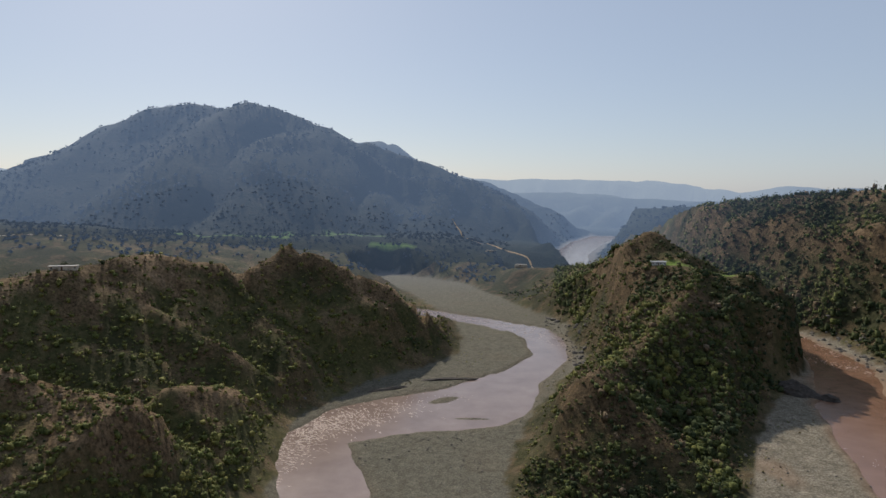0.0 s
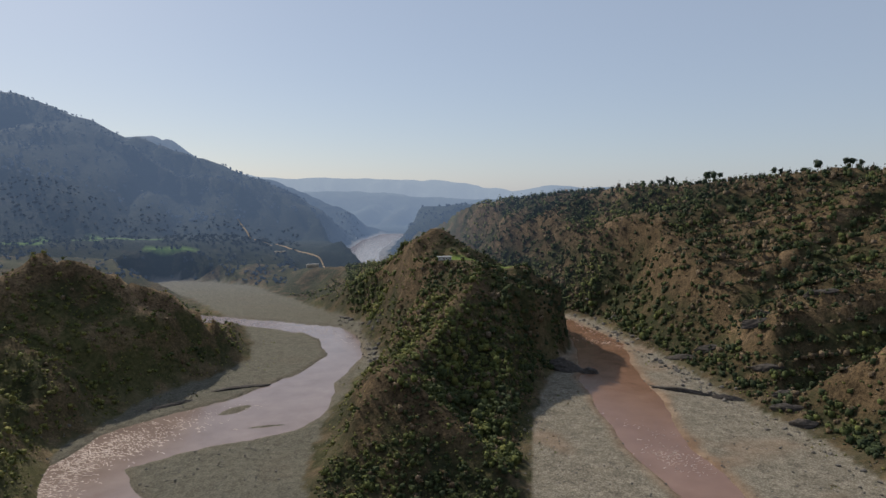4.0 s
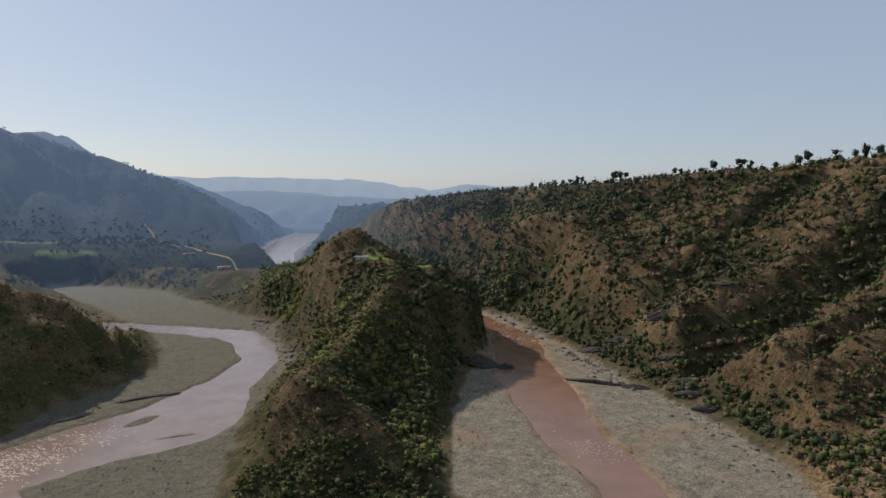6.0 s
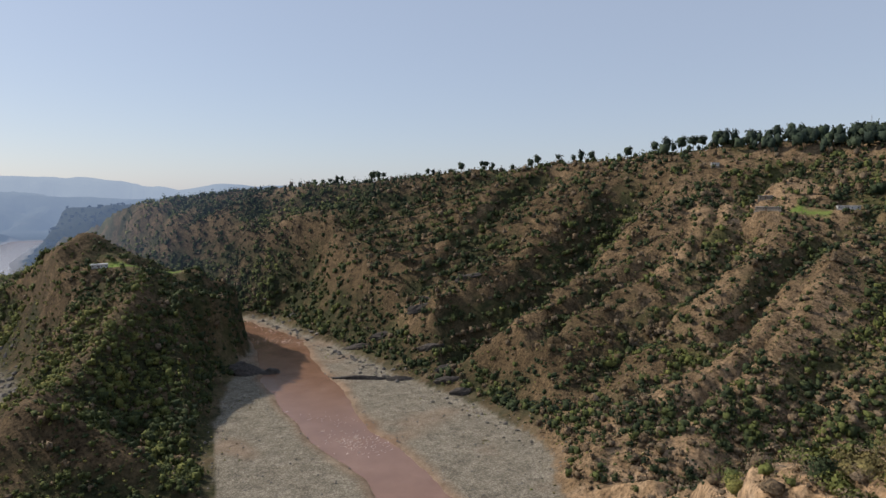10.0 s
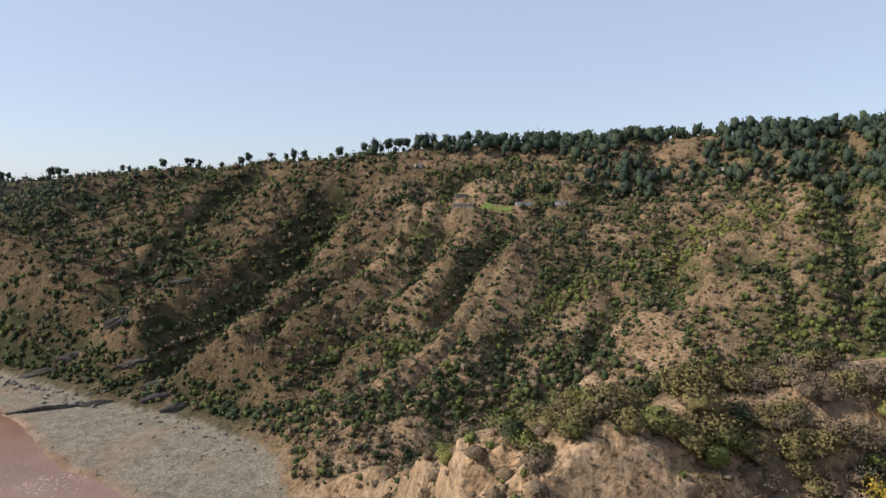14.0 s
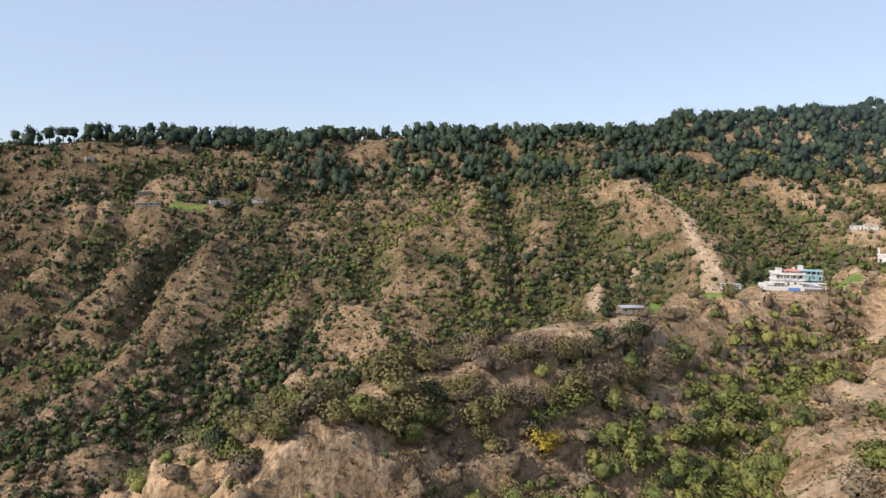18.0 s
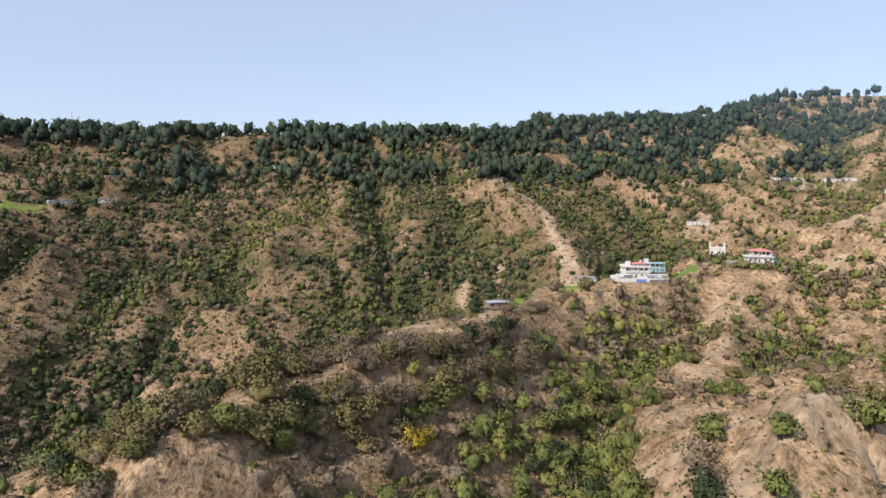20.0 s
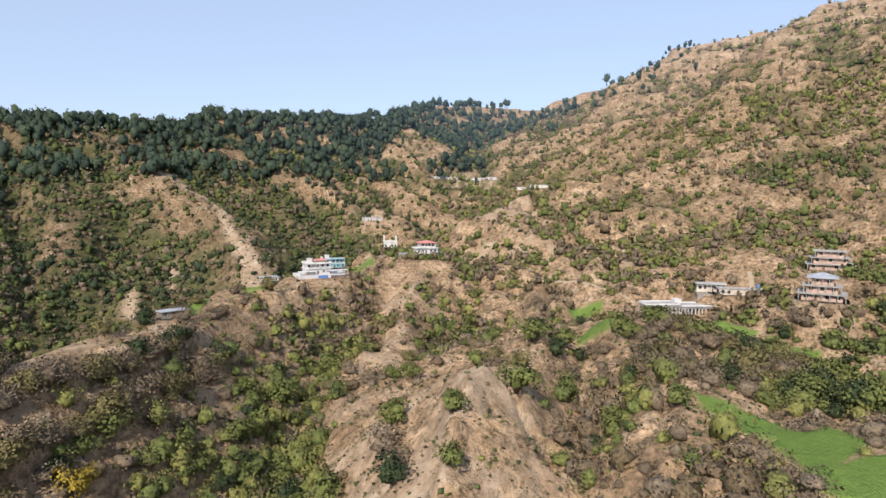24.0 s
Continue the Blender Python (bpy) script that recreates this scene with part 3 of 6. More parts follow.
def cover(x, y, z, wet, stones):
    """Land-cover masks from the plan: gravel, silt, green, bare earth, and a pale tone, partly dry grass, partly
    painted light.
    """
    gravel = 1 - smooth(-1.2, 1.2, stones + 3.0 * fbm(x / 4, y / 4, 42, 2) + 2.5 * fbm(x / 11, y / 11, 41, 3))
    mud = (1 - smooth(0, 9, wet)) * .8 + smooth(.1, .5, fbm(x / 30, y / 30, 43, 2)) * .5
    az, r = np.degrees(np.arctan2(x, y)), np.hypot(x, y)
    base = np.interp(az, [-60, 0, 8, 12, 22, 30, 60, 90, 104, 125, 135, 180], [.75, .75, .95, 1.0, .95, .75, .5, .55, .85, .85, .65, .6])
    close = np.interp(az, [55, 80, 100, 125, 135, 180], [.3, .1, .1, .15, .05, .12])
    near = (1 - smooth(300, 400, r)) * smooth(45, 60, az)
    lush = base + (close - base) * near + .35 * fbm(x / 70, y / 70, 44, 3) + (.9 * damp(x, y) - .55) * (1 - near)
    bare = np.zeros_like(x)
    for bx, by, rad, s in BARE:
        bare = np.maximum(bare, s * (1 - smooth(.5, 1.0, np.hypot(x - bx, y - by) / rad)))
    bare = bare * smooth(-.25, .15, fbm(x / 9, y / 9, 45, 3))
    bare = np.maximum(bare, smooth(.40, .52, fbm(x / 24, y / 24, 46, 3)) * .5 * smooth(50, 70, az) * (1 - smooth(300, 380, r)))
    wood = np.where(az < 8, smooth(560, 700, r), smooth(900, 1150, r)) * (1 - smooth(100, 130, az))
    lush, bare = np.maximum(lush, wood), bare * (1 - wood)
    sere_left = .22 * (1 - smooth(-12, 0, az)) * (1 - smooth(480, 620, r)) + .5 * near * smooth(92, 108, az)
    # dark on the backlit side, pale opposite: partly soil, partly light painted in
    sere_lit = sere_left + np.interp(az, [-60, 0, 12, 48, 62, 75, 100, 118, 132, 180], [.10, .08, .03, .03, .12, .42, .5, .6, .9, 1]) + .6 * near * (1 - .74 * smooth(320, 460, r))
    slide = np.full(x.shape, 1e9)
    for line in SLIDES:
        for a, b, n, _, _, _ in spans(line):
            d, t, _, _ = beside(a, b, n, x + 3 * fbm(x / 14, y / 14, 48, 2), y + 3 * fbm(x / 14, y / 14, 49, 2))
            slide = np.minimum(slide, d - a[2] - t * (b[2] - a[2]))
    bare = np.maximum(bare, 1 - smooth(-1, 3, slide))
    shore = (1 - smooth(4, 20, stones)) * smooth(-.2, .2, fbm(x / 7, y / 7, 52, 3)) * (1 - smooth(66, 72, az))
    bare = np.maximum(bare, .14 * shore)
    ledge = smooth(.1, .6, np.sin(z / 4.2 + 3 * fbm(x / 60, y / 60, 50, 3))) * smooth(300, 330, z) * smooth(150, 156, az)
    bare = np.maximum(bare, .75 * ledge)
    for share, _ in on_strip(x, y):
        lush, sere_lit, bare = lush * (1 - share), sere_lit + share, np.maximum(bare, .3 * share)
    return gravel, np.clip(mud, 0, 1), np.clip(lush, 0, 1), np.clip(bare, 0, 1), np.clip(sere_lit + .5 * fbm(x / 40, y / 40, 47, 3), 0, 1)


def rings(name, radii, angles, mat, close):
    a = np.radians(angles)
    R, A = np.meshgrid(radii, a, indexing='ij')
    x, y = R * np.sin(A), R * np.cos(A)
    z, wet, stones = land(x.ravel(), y.ravel())
    x, y = x.ravel(), y.ravel()
    gravel, mud, lush, bare, sere_lit = cover(x, y, z, wet, stones)
    n, k = R.shape
    grid = z.reshape(n, k)
    slope = np.hypot(np.gradient(grid, axis=0) / np.gradient(R, axis=0), np.gradient(grid, axis=1) / (R * np.gradient(A, axis=1))).ravel()
    bare = np.maximum(bare, .12 * smooth(.9, 1.4, slope) * smooth(45, 60, np.degrees(np.arctan2(x, y))) * (1 - smooth(240, 300, np.hypot(x, y))))
    i, j = np.meshgrid(np.arange(n - 1), np.arange(k if close else k - 1), indexing='ij')
    j2 = (j + 1) % k
    faces = np.stack([i * k + j, (i + 1) * k + j, (i + 1) * k + j2, i * k + j2], -1).reshape(-1, 4)
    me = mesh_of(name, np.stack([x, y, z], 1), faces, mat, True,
                 dict(gravel=gravel, mud=mud, lush=lush, bare=bare, sere_lit=sere_lit, dull=.85 * (1 - smooth(9, 17, np.degrees(np.arctan2(x, y)))), field=field_mask(x, y),
                      haze_glow=haze_glow_at(x, y)))
    return new(name, me)


FINE = np.concatenate([np.arange(-44, 180, .32), np.arange(180, 316, 4.0)])
COARSE = np.concatenate([np.arange(-44, 180, .38), np.arange(180, 316, 4.0)])


def steps(a, b, ratio):
    return np.geomspace(a, b, int(math.log(b / a) / math.log(ratio)) + 1)


ground = tagged(rings("ground", np.concatenate([[.001], steps(1.0, 60, 1.15)[:-1], steps(60, 300, 1.0075)[:-1], steps(300, 1080, 1.0125)]), FINE, GROUND, True), "dry brown hills with scrub, grey gravel and river valley", "hillside", kind="structure")
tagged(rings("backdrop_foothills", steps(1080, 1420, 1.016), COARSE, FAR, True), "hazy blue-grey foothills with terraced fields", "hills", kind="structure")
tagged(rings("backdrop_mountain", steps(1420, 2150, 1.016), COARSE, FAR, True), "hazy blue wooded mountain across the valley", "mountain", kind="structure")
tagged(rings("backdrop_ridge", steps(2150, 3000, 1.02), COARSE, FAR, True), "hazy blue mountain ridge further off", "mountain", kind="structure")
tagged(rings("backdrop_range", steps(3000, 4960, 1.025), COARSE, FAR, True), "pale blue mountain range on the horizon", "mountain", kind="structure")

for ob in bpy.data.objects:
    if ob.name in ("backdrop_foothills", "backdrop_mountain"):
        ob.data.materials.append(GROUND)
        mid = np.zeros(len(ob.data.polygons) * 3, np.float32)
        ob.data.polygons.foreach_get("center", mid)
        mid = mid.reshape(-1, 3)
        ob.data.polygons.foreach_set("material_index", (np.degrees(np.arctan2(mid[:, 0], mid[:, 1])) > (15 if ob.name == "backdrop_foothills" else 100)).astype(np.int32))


def pool(points, mat, label):
    me = bpy.data.meshes.new("water")
    me.from_pydata([(px, py, 0) for px, py in points], [], [list(range(len(points)))])
    me.materials.append(mat)
    tagged(new("water", me), label, "river", kind="structure")


# beyond y 1100 the red river turns grey too, haze put into its colour
pool([(-1000, -400), (70, -400), (70, 200), (100, 300), (170, 500), (200, 800), (200, 1100), (2300, 1100), (2300, 2300), (-1000, 2300)], GREY_WATER,
     "grey muddy river water with bright ripples")
pool([(70, -400), (2300, -400), (2300, 1100), (200, 1100), (200, 800), (170, 500), (100, 300), (70, 200)], RED_WATER, "red-brown muddy river water")


# ---- plants ----
# a plant is rows of x, y, z and the direction that the foliage faces, four rows a leaf clump
def foliage(rng, count, size, flat=0.75, hollow=0.45, lobes=6):
    """A crown of small leaf clumps in a lumpy ball one unit in radius whose foot is at 0."""
    heart = rng.normal(size=(lobes, 3)) * (.36, .36, .22)
    d = rng.normal(size=(count, 3))
    d[:, 2] = np.where(rng.rand(count) < .6, np.abs(d[:, 2]), d[:, 2])
    d /= np.linalg.norm(d, axis=1)[:, None]
    c = d * (hollow + (1 - hollow) * rng.rand(count, 1)) * .66 + heart[rng.randint(lobes, size=count)]
    face = d * .8 + c * .5
    face[:, 2] += .15
    face /= np.linalg.norm(face, axis=1)[:, None]
    c[:, 2] = np.maximum(c[:, 2] * flat + flat * .75, .05)
    nrm = d + rng.normal(size=(count, 3)) * .5 + (0, 0, .3)
    nrm /= np.linalg.norm(nrm, axis=1)[:, None]
    nrm *= np.where((nrm * face).sum(1) < 0, -1, 1)[:, None]
    u = np.cross(nrm, rng.normal(size=(count, 3)))
    u /= np.linalg.norm(u, axis=1)[:, None]
    v = np.cross(nrm, u)
    s = size * (.6 + .8 * rng.rand(count, 1))
    bend = nrm * s * .25
    face = face * .72 + nrm * .28
    p = np.stack([c + u * s - bend, c + v * s * .9 + bend, c - u * s - bend, c - v * s * .9 + bend], 1).reshape(-1, 3)
    return np.concatenate([p, np.repeat(face, 4, 0)], 1)


def core(rng, flat=.75, wobble=.3, n=2, size=.62):
    """The dense lumpy middle of a bush: a rounded cube, dented."""
    quads = []
    for ax in range(3):
        for sgn in (-1, 1):
            for i in range(n):
                for j in range(n):
                    q = []
                    for u, v in ((i, j), (i + 1, j), (i + 1, j + 1), (i, j + 1)):
                        p = [0.0, 0.0, 0.0]
                        p[ax], p[(ax + 1) % 3], p[(ax + 2) % 3] = sgn, 2 * u / n - 1, (2 * v / n - 1) * sgn
                        q.append(p)
                    quads.append(q)
    p = np.array(quads, float).reshape(-1, 3)
    p /= np.linalg.norm(p, axis=1)[:, None]
    face = p + (0, 0, .15)
    seed = rng.rand() * 50
    k = 1 + wobble * np.sin(p[:, 0] * 3.1 + seed) * np.cos(p[:, 1] * 3.7 + 2 * seed) + wobble * .7 * np.sin(p[:, 2] * 4.3 + p[:, 0] * 2 + 3 * seed)
    p = p * k[:, None] * size
    p[:, 2] = p[:, 2] * flat + flat * .62
    return np.concatenate([p, face], 1)


def grow(plant, scale, lift=0.0):
    p = plant.copy()
    p[:, :3] = p[:, :3] * scale + (0, 0, lift)
    return p


def shrub(rng, leaves, size, flat=.75, n=2, heart=.56):
    return np.concatenate([core(rng, flat, .3, n, heart), foliage(rng, leaves, size, flat * .95, .7)])


def scatter(name, spots, variants, mat, label, category, rng):
    """Many plants as one mesh. spots: rows of x, y, z, radius, height factor, tint."""
    vs, ns, tints = [], [], []
    spots = np.asarray(spots)
    which = rng.randint(len(variants), size=len(spots))
    turn = rng.rand(len(spots)) * 6.283
    for k, var in enumerate(variants):
        s, tn = spots[which == k], turn[which == k]
        if not len(s):
            continue
        c, sn = np.cos(tn)[:, None], np.sin(tn)[:, None]
        x = (var[None, :, 0] * c - var[None, :, 1] * sn) * s[:, 3:4] + s[:, 0:1]
        y = (var[None, :, 0] * sn + var[None, :, 1] * c) * s[:, 3:4] + s[:, 1:2]
        zz = var[None, :, 2] * s[:, 3:4] * s[:, 4:5] + s[:, 2:3]
        vs.append(np.stack([x, y, zz], -1).reshape(-1, 3))
        nx, ny = var[None, :, 3] * c - var[None, :, 4] * sn, var[None, :, 3] * sn + var[None, :, 4] * c
        ns.append(np.stack([nx, ny, np.broadcast_to(var[None, :, 5], nx.shape)], -1).reshape(-1, 3))
        tints.append(np.repeat(s[:, 5], var.shape[0]))
    v, nrm = np.concatenate(vs), np.concatenate(ns)
    nrm /= np.linalg.norm(nrm, axis=1)[:, None]
    f = np.arange(len(v), dtype=np.int32).reshape(-1, 4)
    ob = new(name, mesh_of(name, v, f, mat, True, dict(tint=np.concatenate(tints), haze_glow=haze_glow_at(v[:, 0], v[:, 1])), nrm.astype(np.float32)))
    return tagged(ob, label, category, kind="stuff")


def sow(rng, n, r0, r1, a0, a1):
    """Random places in a sector of the plan, thinning a little with the distance."""
    r = (r0 ** .7 + (r1 ** .7 - r0 ** .7) * rng.rand(n)) ** (1 / .7)
    a = np.radians(a0 + (a1 - a0) * rng.rand(n))
    return r * np.sin(a), r * np.cos(a)


rng = np.random.RandomState(3)
BUSH_NEAR = [shrub(rng, 120, .07, .85, 2, .5) for _ in range(10)]
TWIGS = [shrub(rng, 120, .058, .75, 2, .52) for _ in range(8)]
BUSH_MID = [shrub(rng, 26, .15, .8, 1, .56) for _ in range(10)]
BUSH_FAR = [shrub(rng, 15, .165, .9, 1, .64) for _ in range(14)]
BUSH_SPUR = [shrub(rng, 12, .18, .8, 1, .62) for _ in range(12)]
BUSH_LAST = [shrub(rng, 9, .2, .95, 1, .66) for _ in range(10)]
LOW_SHRUB = [core(rng, .7, .4, 1, .9) for _ in range(6)]
TUSSOCK = [foliage(rng, 4, .5, .6, .2, 2) for _ in range(6)]

# where the scrub stands thick on the near slopes: x, y, radius, strength
GREEN_PATCHES = [(171, -102, 22, 1), (152, -89, 22, 1), (133, -76, 22, 1), (162, -107, 20, 1), (185, -142, 22, .8), (189, -213, 12, 1), (172, -200, 12, .9),
                 (102, -158, 10, .8), (128, -56, 22, 1), (62, -122, 8, 1), (31, -154, 13, .8), (24, -184, 20, .9), (64, -252, 14, .7), (42, -251, 16, .7),
                 (121, -241, 12, .5), (110, -60, 18, .8), (200, -155, 16, .9), (195, -172, 12, .8), (206, -138, 14, .8), (190, -128, 14, .9), (212, -160, 10, .7),
                 (75, -292, 12, .7), (105, -305, 16, .7), (36, -292, 16, .8), (28, -258, 16, .8), (38, -236, 9, 1), (85, -225, 12, .6)]
BROWN_PATCHES = [(184, -162, 14, .9), (194, -248, 16, .8), (162, -171, 12, .6), (122, -166, 11, .5), (140, -227, 16, .6), (164, -56, 14, .5), (146, -33, 18, .6),
                 (133, -14, 14, .5), (69, -150, 14, .8), (68, -176, 16, .9), (50, -158, 18, .75), (44, -103, 14, .3), (40, -113, 8, .4), (32, -101, 12, .3),
                 (50, -263, 14, .6), (44, -186, 16, .8), (180, -80, 12, .7), (222, -168, 12, .9), (210, -182, 12, .8), (200, -120, 10, .8), (215, -148, 10, .8), (180, -180, 10, .5),
                 (215, -205, 14, .6), (210, -230, 14, .6), (160, -215, 14, .5), (150, -190, 12, .5), (130, -200, 12, .5), (110, -215, 12, .6),
                 (78, -256, 7, .9), (70, -263, 6, .7), (90, -330, 18, .7), (130, -300, 18, .7), (118, -262, 10, .6), (180, -300, 20, .7), (90, -205, 12, .7)]
CLEAR = [(221, -227, 10, .9), (210, -205, 9, .9), (196, -192, 10, .9), (170, -167, 11, .9), (155, -144, 11, .9), (136, -117, 12, .85), (119, -99, 14, .8), (177, -236, 10, .8),
         (160, -222, 12, .85), (152, -231, 10, .8), (112, -147, 9, .7), (70, -85, 22, .5), (82, -112, 18, .5), (191, -194, 6, .6), (195, 548, 16, .97), (215, 535, 16, .97), (235, 522, 14, .97), (205, 525, 12, .8),
         (141, -49, 8, .92), (157, -58, 8, .92), (158, -44, 7, .9), (177, -62, 8, .9), (189, -79, 7, .9)]


STEPPED = [(132, -10, 22, 1), (146, -40, 30, 1), (170, -72, 28, 1), (200, -115, 26, .9), (222, -155, 24, .8)]     # the terraced near ridge


def patches(rows, x, y):
    out = np.zeros_like(x)
    wx, wy = x + 6 * fbm(x / 15, y / 15, 84, 2), y + 6 * fbm(x / 15, y / 15, 85, 2)
    for px, py, rad, s in rows:
        out = np.maximum(out, s * (1 - smooth(.6, 1.15, np.hypot(wx - px, wy - py) / rad)))
    return out


def bushiness(x, y):
    """How thick the scrub stands, and how brown it is, by the plan."""
    az, r = np.degrees(np.arctan2(x, y)), np.hypot(x, y)
    wide = np.interp(az, [-60, 5, 10, 24, 30, 80, 98, 104, 126, 134, 142, 180], [1.6, 1.6, 2.6, 3.0, 3.0, 1.8, 1.9, 2.5, 2.5, 2.0, 1.8, 1.8])
    close = np.interp(az, [55, 90, 105, 124, 130, 146, 152, 180], [2.6, 1.6, .8, .6, .5, .5, .8, .8])
    near = (1 - smooth(270, 350, r)) * smooth(48, 60, az)
    g, b = patches(GREEN_PATCHES, x, y), patches(BROWN_PATCHES, x, y)
    share = (b * 1.0 + .10) / (g + b + .16)
    brown = near * np.clip(share * .92, .08, .8) + (1 - near) * np.interp(az, [0, 40, 60, 100, 125, 140, 180], [.05, .14, .28, .30, .26, .42, .42])
    thin = 1 - patches(CLEAR, x, y)
    close = np.maximum(close, 2.1 * np.maximum(g, b))
    for share, _ in on_strip(x, y):
        thin = thin * (1 - share)
    return (wide + (close - wide) * near) * thin, brown


def thicket(name, n, r0, r1, a0, a1, size, variants, label, seed, dry=None):
    rng = np.random.RandomState(seed)
    x, y = sow(rng, n, r0, r1, a0, a1)
    z, wet, stones = land(x, y)
    gravel, mud, lush, bare, sere_lit = cover(x, y, z, wet, stones)
    thick, brown = bushiness(x, y)
    steps_here = patches(STEPPED, x, y)
    thick = thick * (1 - steps_here) + steps_here * (1.1 * smooth(.6, .9, riser(x, y)) + .04)
    brown = np.maximum(brown, .62 * steps_here)
    az, r = np.degrees(np.arctan2(x, y)), np.hypot(x, y)
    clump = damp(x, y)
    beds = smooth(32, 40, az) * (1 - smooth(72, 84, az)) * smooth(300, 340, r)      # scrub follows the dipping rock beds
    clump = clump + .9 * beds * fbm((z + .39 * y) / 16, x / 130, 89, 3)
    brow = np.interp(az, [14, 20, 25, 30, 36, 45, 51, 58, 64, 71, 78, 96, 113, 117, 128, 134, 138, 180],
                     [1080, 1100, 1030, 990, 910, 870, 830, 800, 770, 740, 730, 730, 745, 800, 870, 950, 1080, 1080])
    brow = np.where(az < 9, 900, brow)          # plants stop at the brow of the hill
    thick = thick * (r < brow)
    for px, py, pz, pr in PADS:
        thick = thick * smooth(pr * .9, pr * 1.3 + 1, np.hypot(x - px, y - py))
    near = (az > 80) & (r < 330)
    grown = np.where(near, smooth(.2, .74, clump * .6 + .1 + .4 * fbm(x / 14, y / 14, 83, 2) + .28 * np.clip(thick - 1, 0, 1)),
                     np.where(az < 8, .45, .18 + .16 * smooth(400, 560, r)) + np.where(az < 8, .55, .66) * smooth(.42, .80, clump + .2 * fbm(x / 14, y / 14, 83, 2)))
    shore = np.where(az < 34, smooth(5, 20, stones), np.where(az < 68, smooth(4, 15, stones), smooth(1, 10, stones)))
    shore = np.maximum(shore, smooth(1, 6, stones) * (1 - smooth(50, 80, np.hypot(x - 265, y - 490))))     # the wooded cliff of the spur
    want = thick * grown * (1 - bare * .8) * shore * (1 - field_mask(x, y))
    ok = rng.rand(n) < want
    x, y, z, cl, brown, lush = x[ok], y[ok], z[ok], clump[ok], brown[ok], lush[ok]
    n = len(x)
    r = size * (.30 + 1.0 * rng.rand(n) ** 2.2 + .35 * np.clip(cl, 0, 1))
    hue = np.clip(np.interp(np.degrees(np.arctan2(x, y)), [-10, 6, 10, 20, 28, 64, 82, 98, 112, 126, 145, 180], [1.1, .95, .75, .5, .12, .12, .2, .22, .34, .45, .95, 1.05]) + 1.0 * (np.hypot(x, y) < 330) * (x > 60) * (y < 60) + .55 * (1 - smooth(35, 75, np.hypot(x - 495, y + 72))) + .9 * fbm(x / 60, y / 60, 86, 3) + .5 * fbm(x / 9, y / 9, 87, 2), 0, 1)
    dead = rng.rand(n) < brown
    tint = np.where(dead, .78 + .22 * rng.rand(n), .60 * np.clip(.55 * hue + .45 * rng.rand(n) ** 1.3, 0, 1))
    rows = np.stack([x, y, z - .15 * r, r, .85 + .7 * rng.rand(n) ** 1.5, tint], 1)
    if dry:
        scatter(name, rows[dead], dry, SCRUB, "leafless grey-brown thorn scrub on dry terraces", "scrub", rng)
        rows = rows[~dead]
    return scatter(name, rows, variants, SCRUB, label, "scrub", rng)


thicket("scrub_bank", 4600, 85, 225, 55, 178, 3.1, BUSH_NEAR, "green scrub on dry near slopes", 1, TWIGS)
thicket("scrub_terrace", 6500, 220, 345, 55, 178, 2.9, BUSH_MID, "green and brown scrub round the houses", 6)
thicket("scrub_slope", 30000, 320, 600, 14, 178, 2.8, BUSH_FAR, "dark green scrub and small trees on the hillside", 2)
thicket("scrub_height", 30000, 590, 1080, 32, 178, 3.3, BUSH_LAST, "dark green scrub high on the hillside", 7)
thicket("scrub_valley", 9000, 660, 1080, 10, 32, 3.2, BUSH_LAST, "hazy dark scrub on the far end of the hillside", 8)
thicket("scrub_left", 5500, 150, 330, -44, 30, 1.9, BUSH_MID, "golden green scrub on the near river hills", 9)
thicket("scrub_spur", 26000, 150, 900, -44, 34, 2.0, BUSH_SPUR, "low scrub on the hills beside the river", 4)

# dry grass tussocks between the bushes
rng = np.random.RandomState(61)
x, y = sow(rng, 30000, 85, 290, 85, 178)
z, wet, stones = land(x, y)
ok = (stones > 5) & (field_mask(x, y) < .1) & (rng.rand(len(x)) < .55 + .8 * fbm(x / 12, y / 12, 88, 3))
x, y, z = x[ok], y[ok], z[ok]
STRAW = leaf_material("dry_grass", (.13, .105, .05), (.20, .155, .085), (.25, .20, .12), (.13, .10, .06), (.09, .10, .04), (.06, .07, .03))
far_x, far_y = sow(rng, 16000, 290, 580, 34, 128)
far_z, far_wet, far_stones = land(far_x, far_y)
ok = (far_stones > 6) & (field_mask(far_x, far_y) < .1)
far_x, far_y, far_z = far_x[ok], far_y[ok], far_z[ok]
scatter("grass", np.stack([far_x, far_y, far_z - .15, .5 + .7 * rng.rand(len(far_x)) ** 2, np.full(len(far_x), .8), .15 + .85 * rng.rand(len(far_x))], 1), TUSSOCK, STRAW,
        "rough brown grass and low shrubs on the hillside", "grass", rng)
scatter("grass", np.stack([x, y, z - .1, .22 + .6 * rng.rand(len(x)) ** 2, np.full(len(x), .8), rng.rand(len(x))], 1), TUSSOCK, STRAW, "dry straw-coloured grass tussocks", "grass", rng)


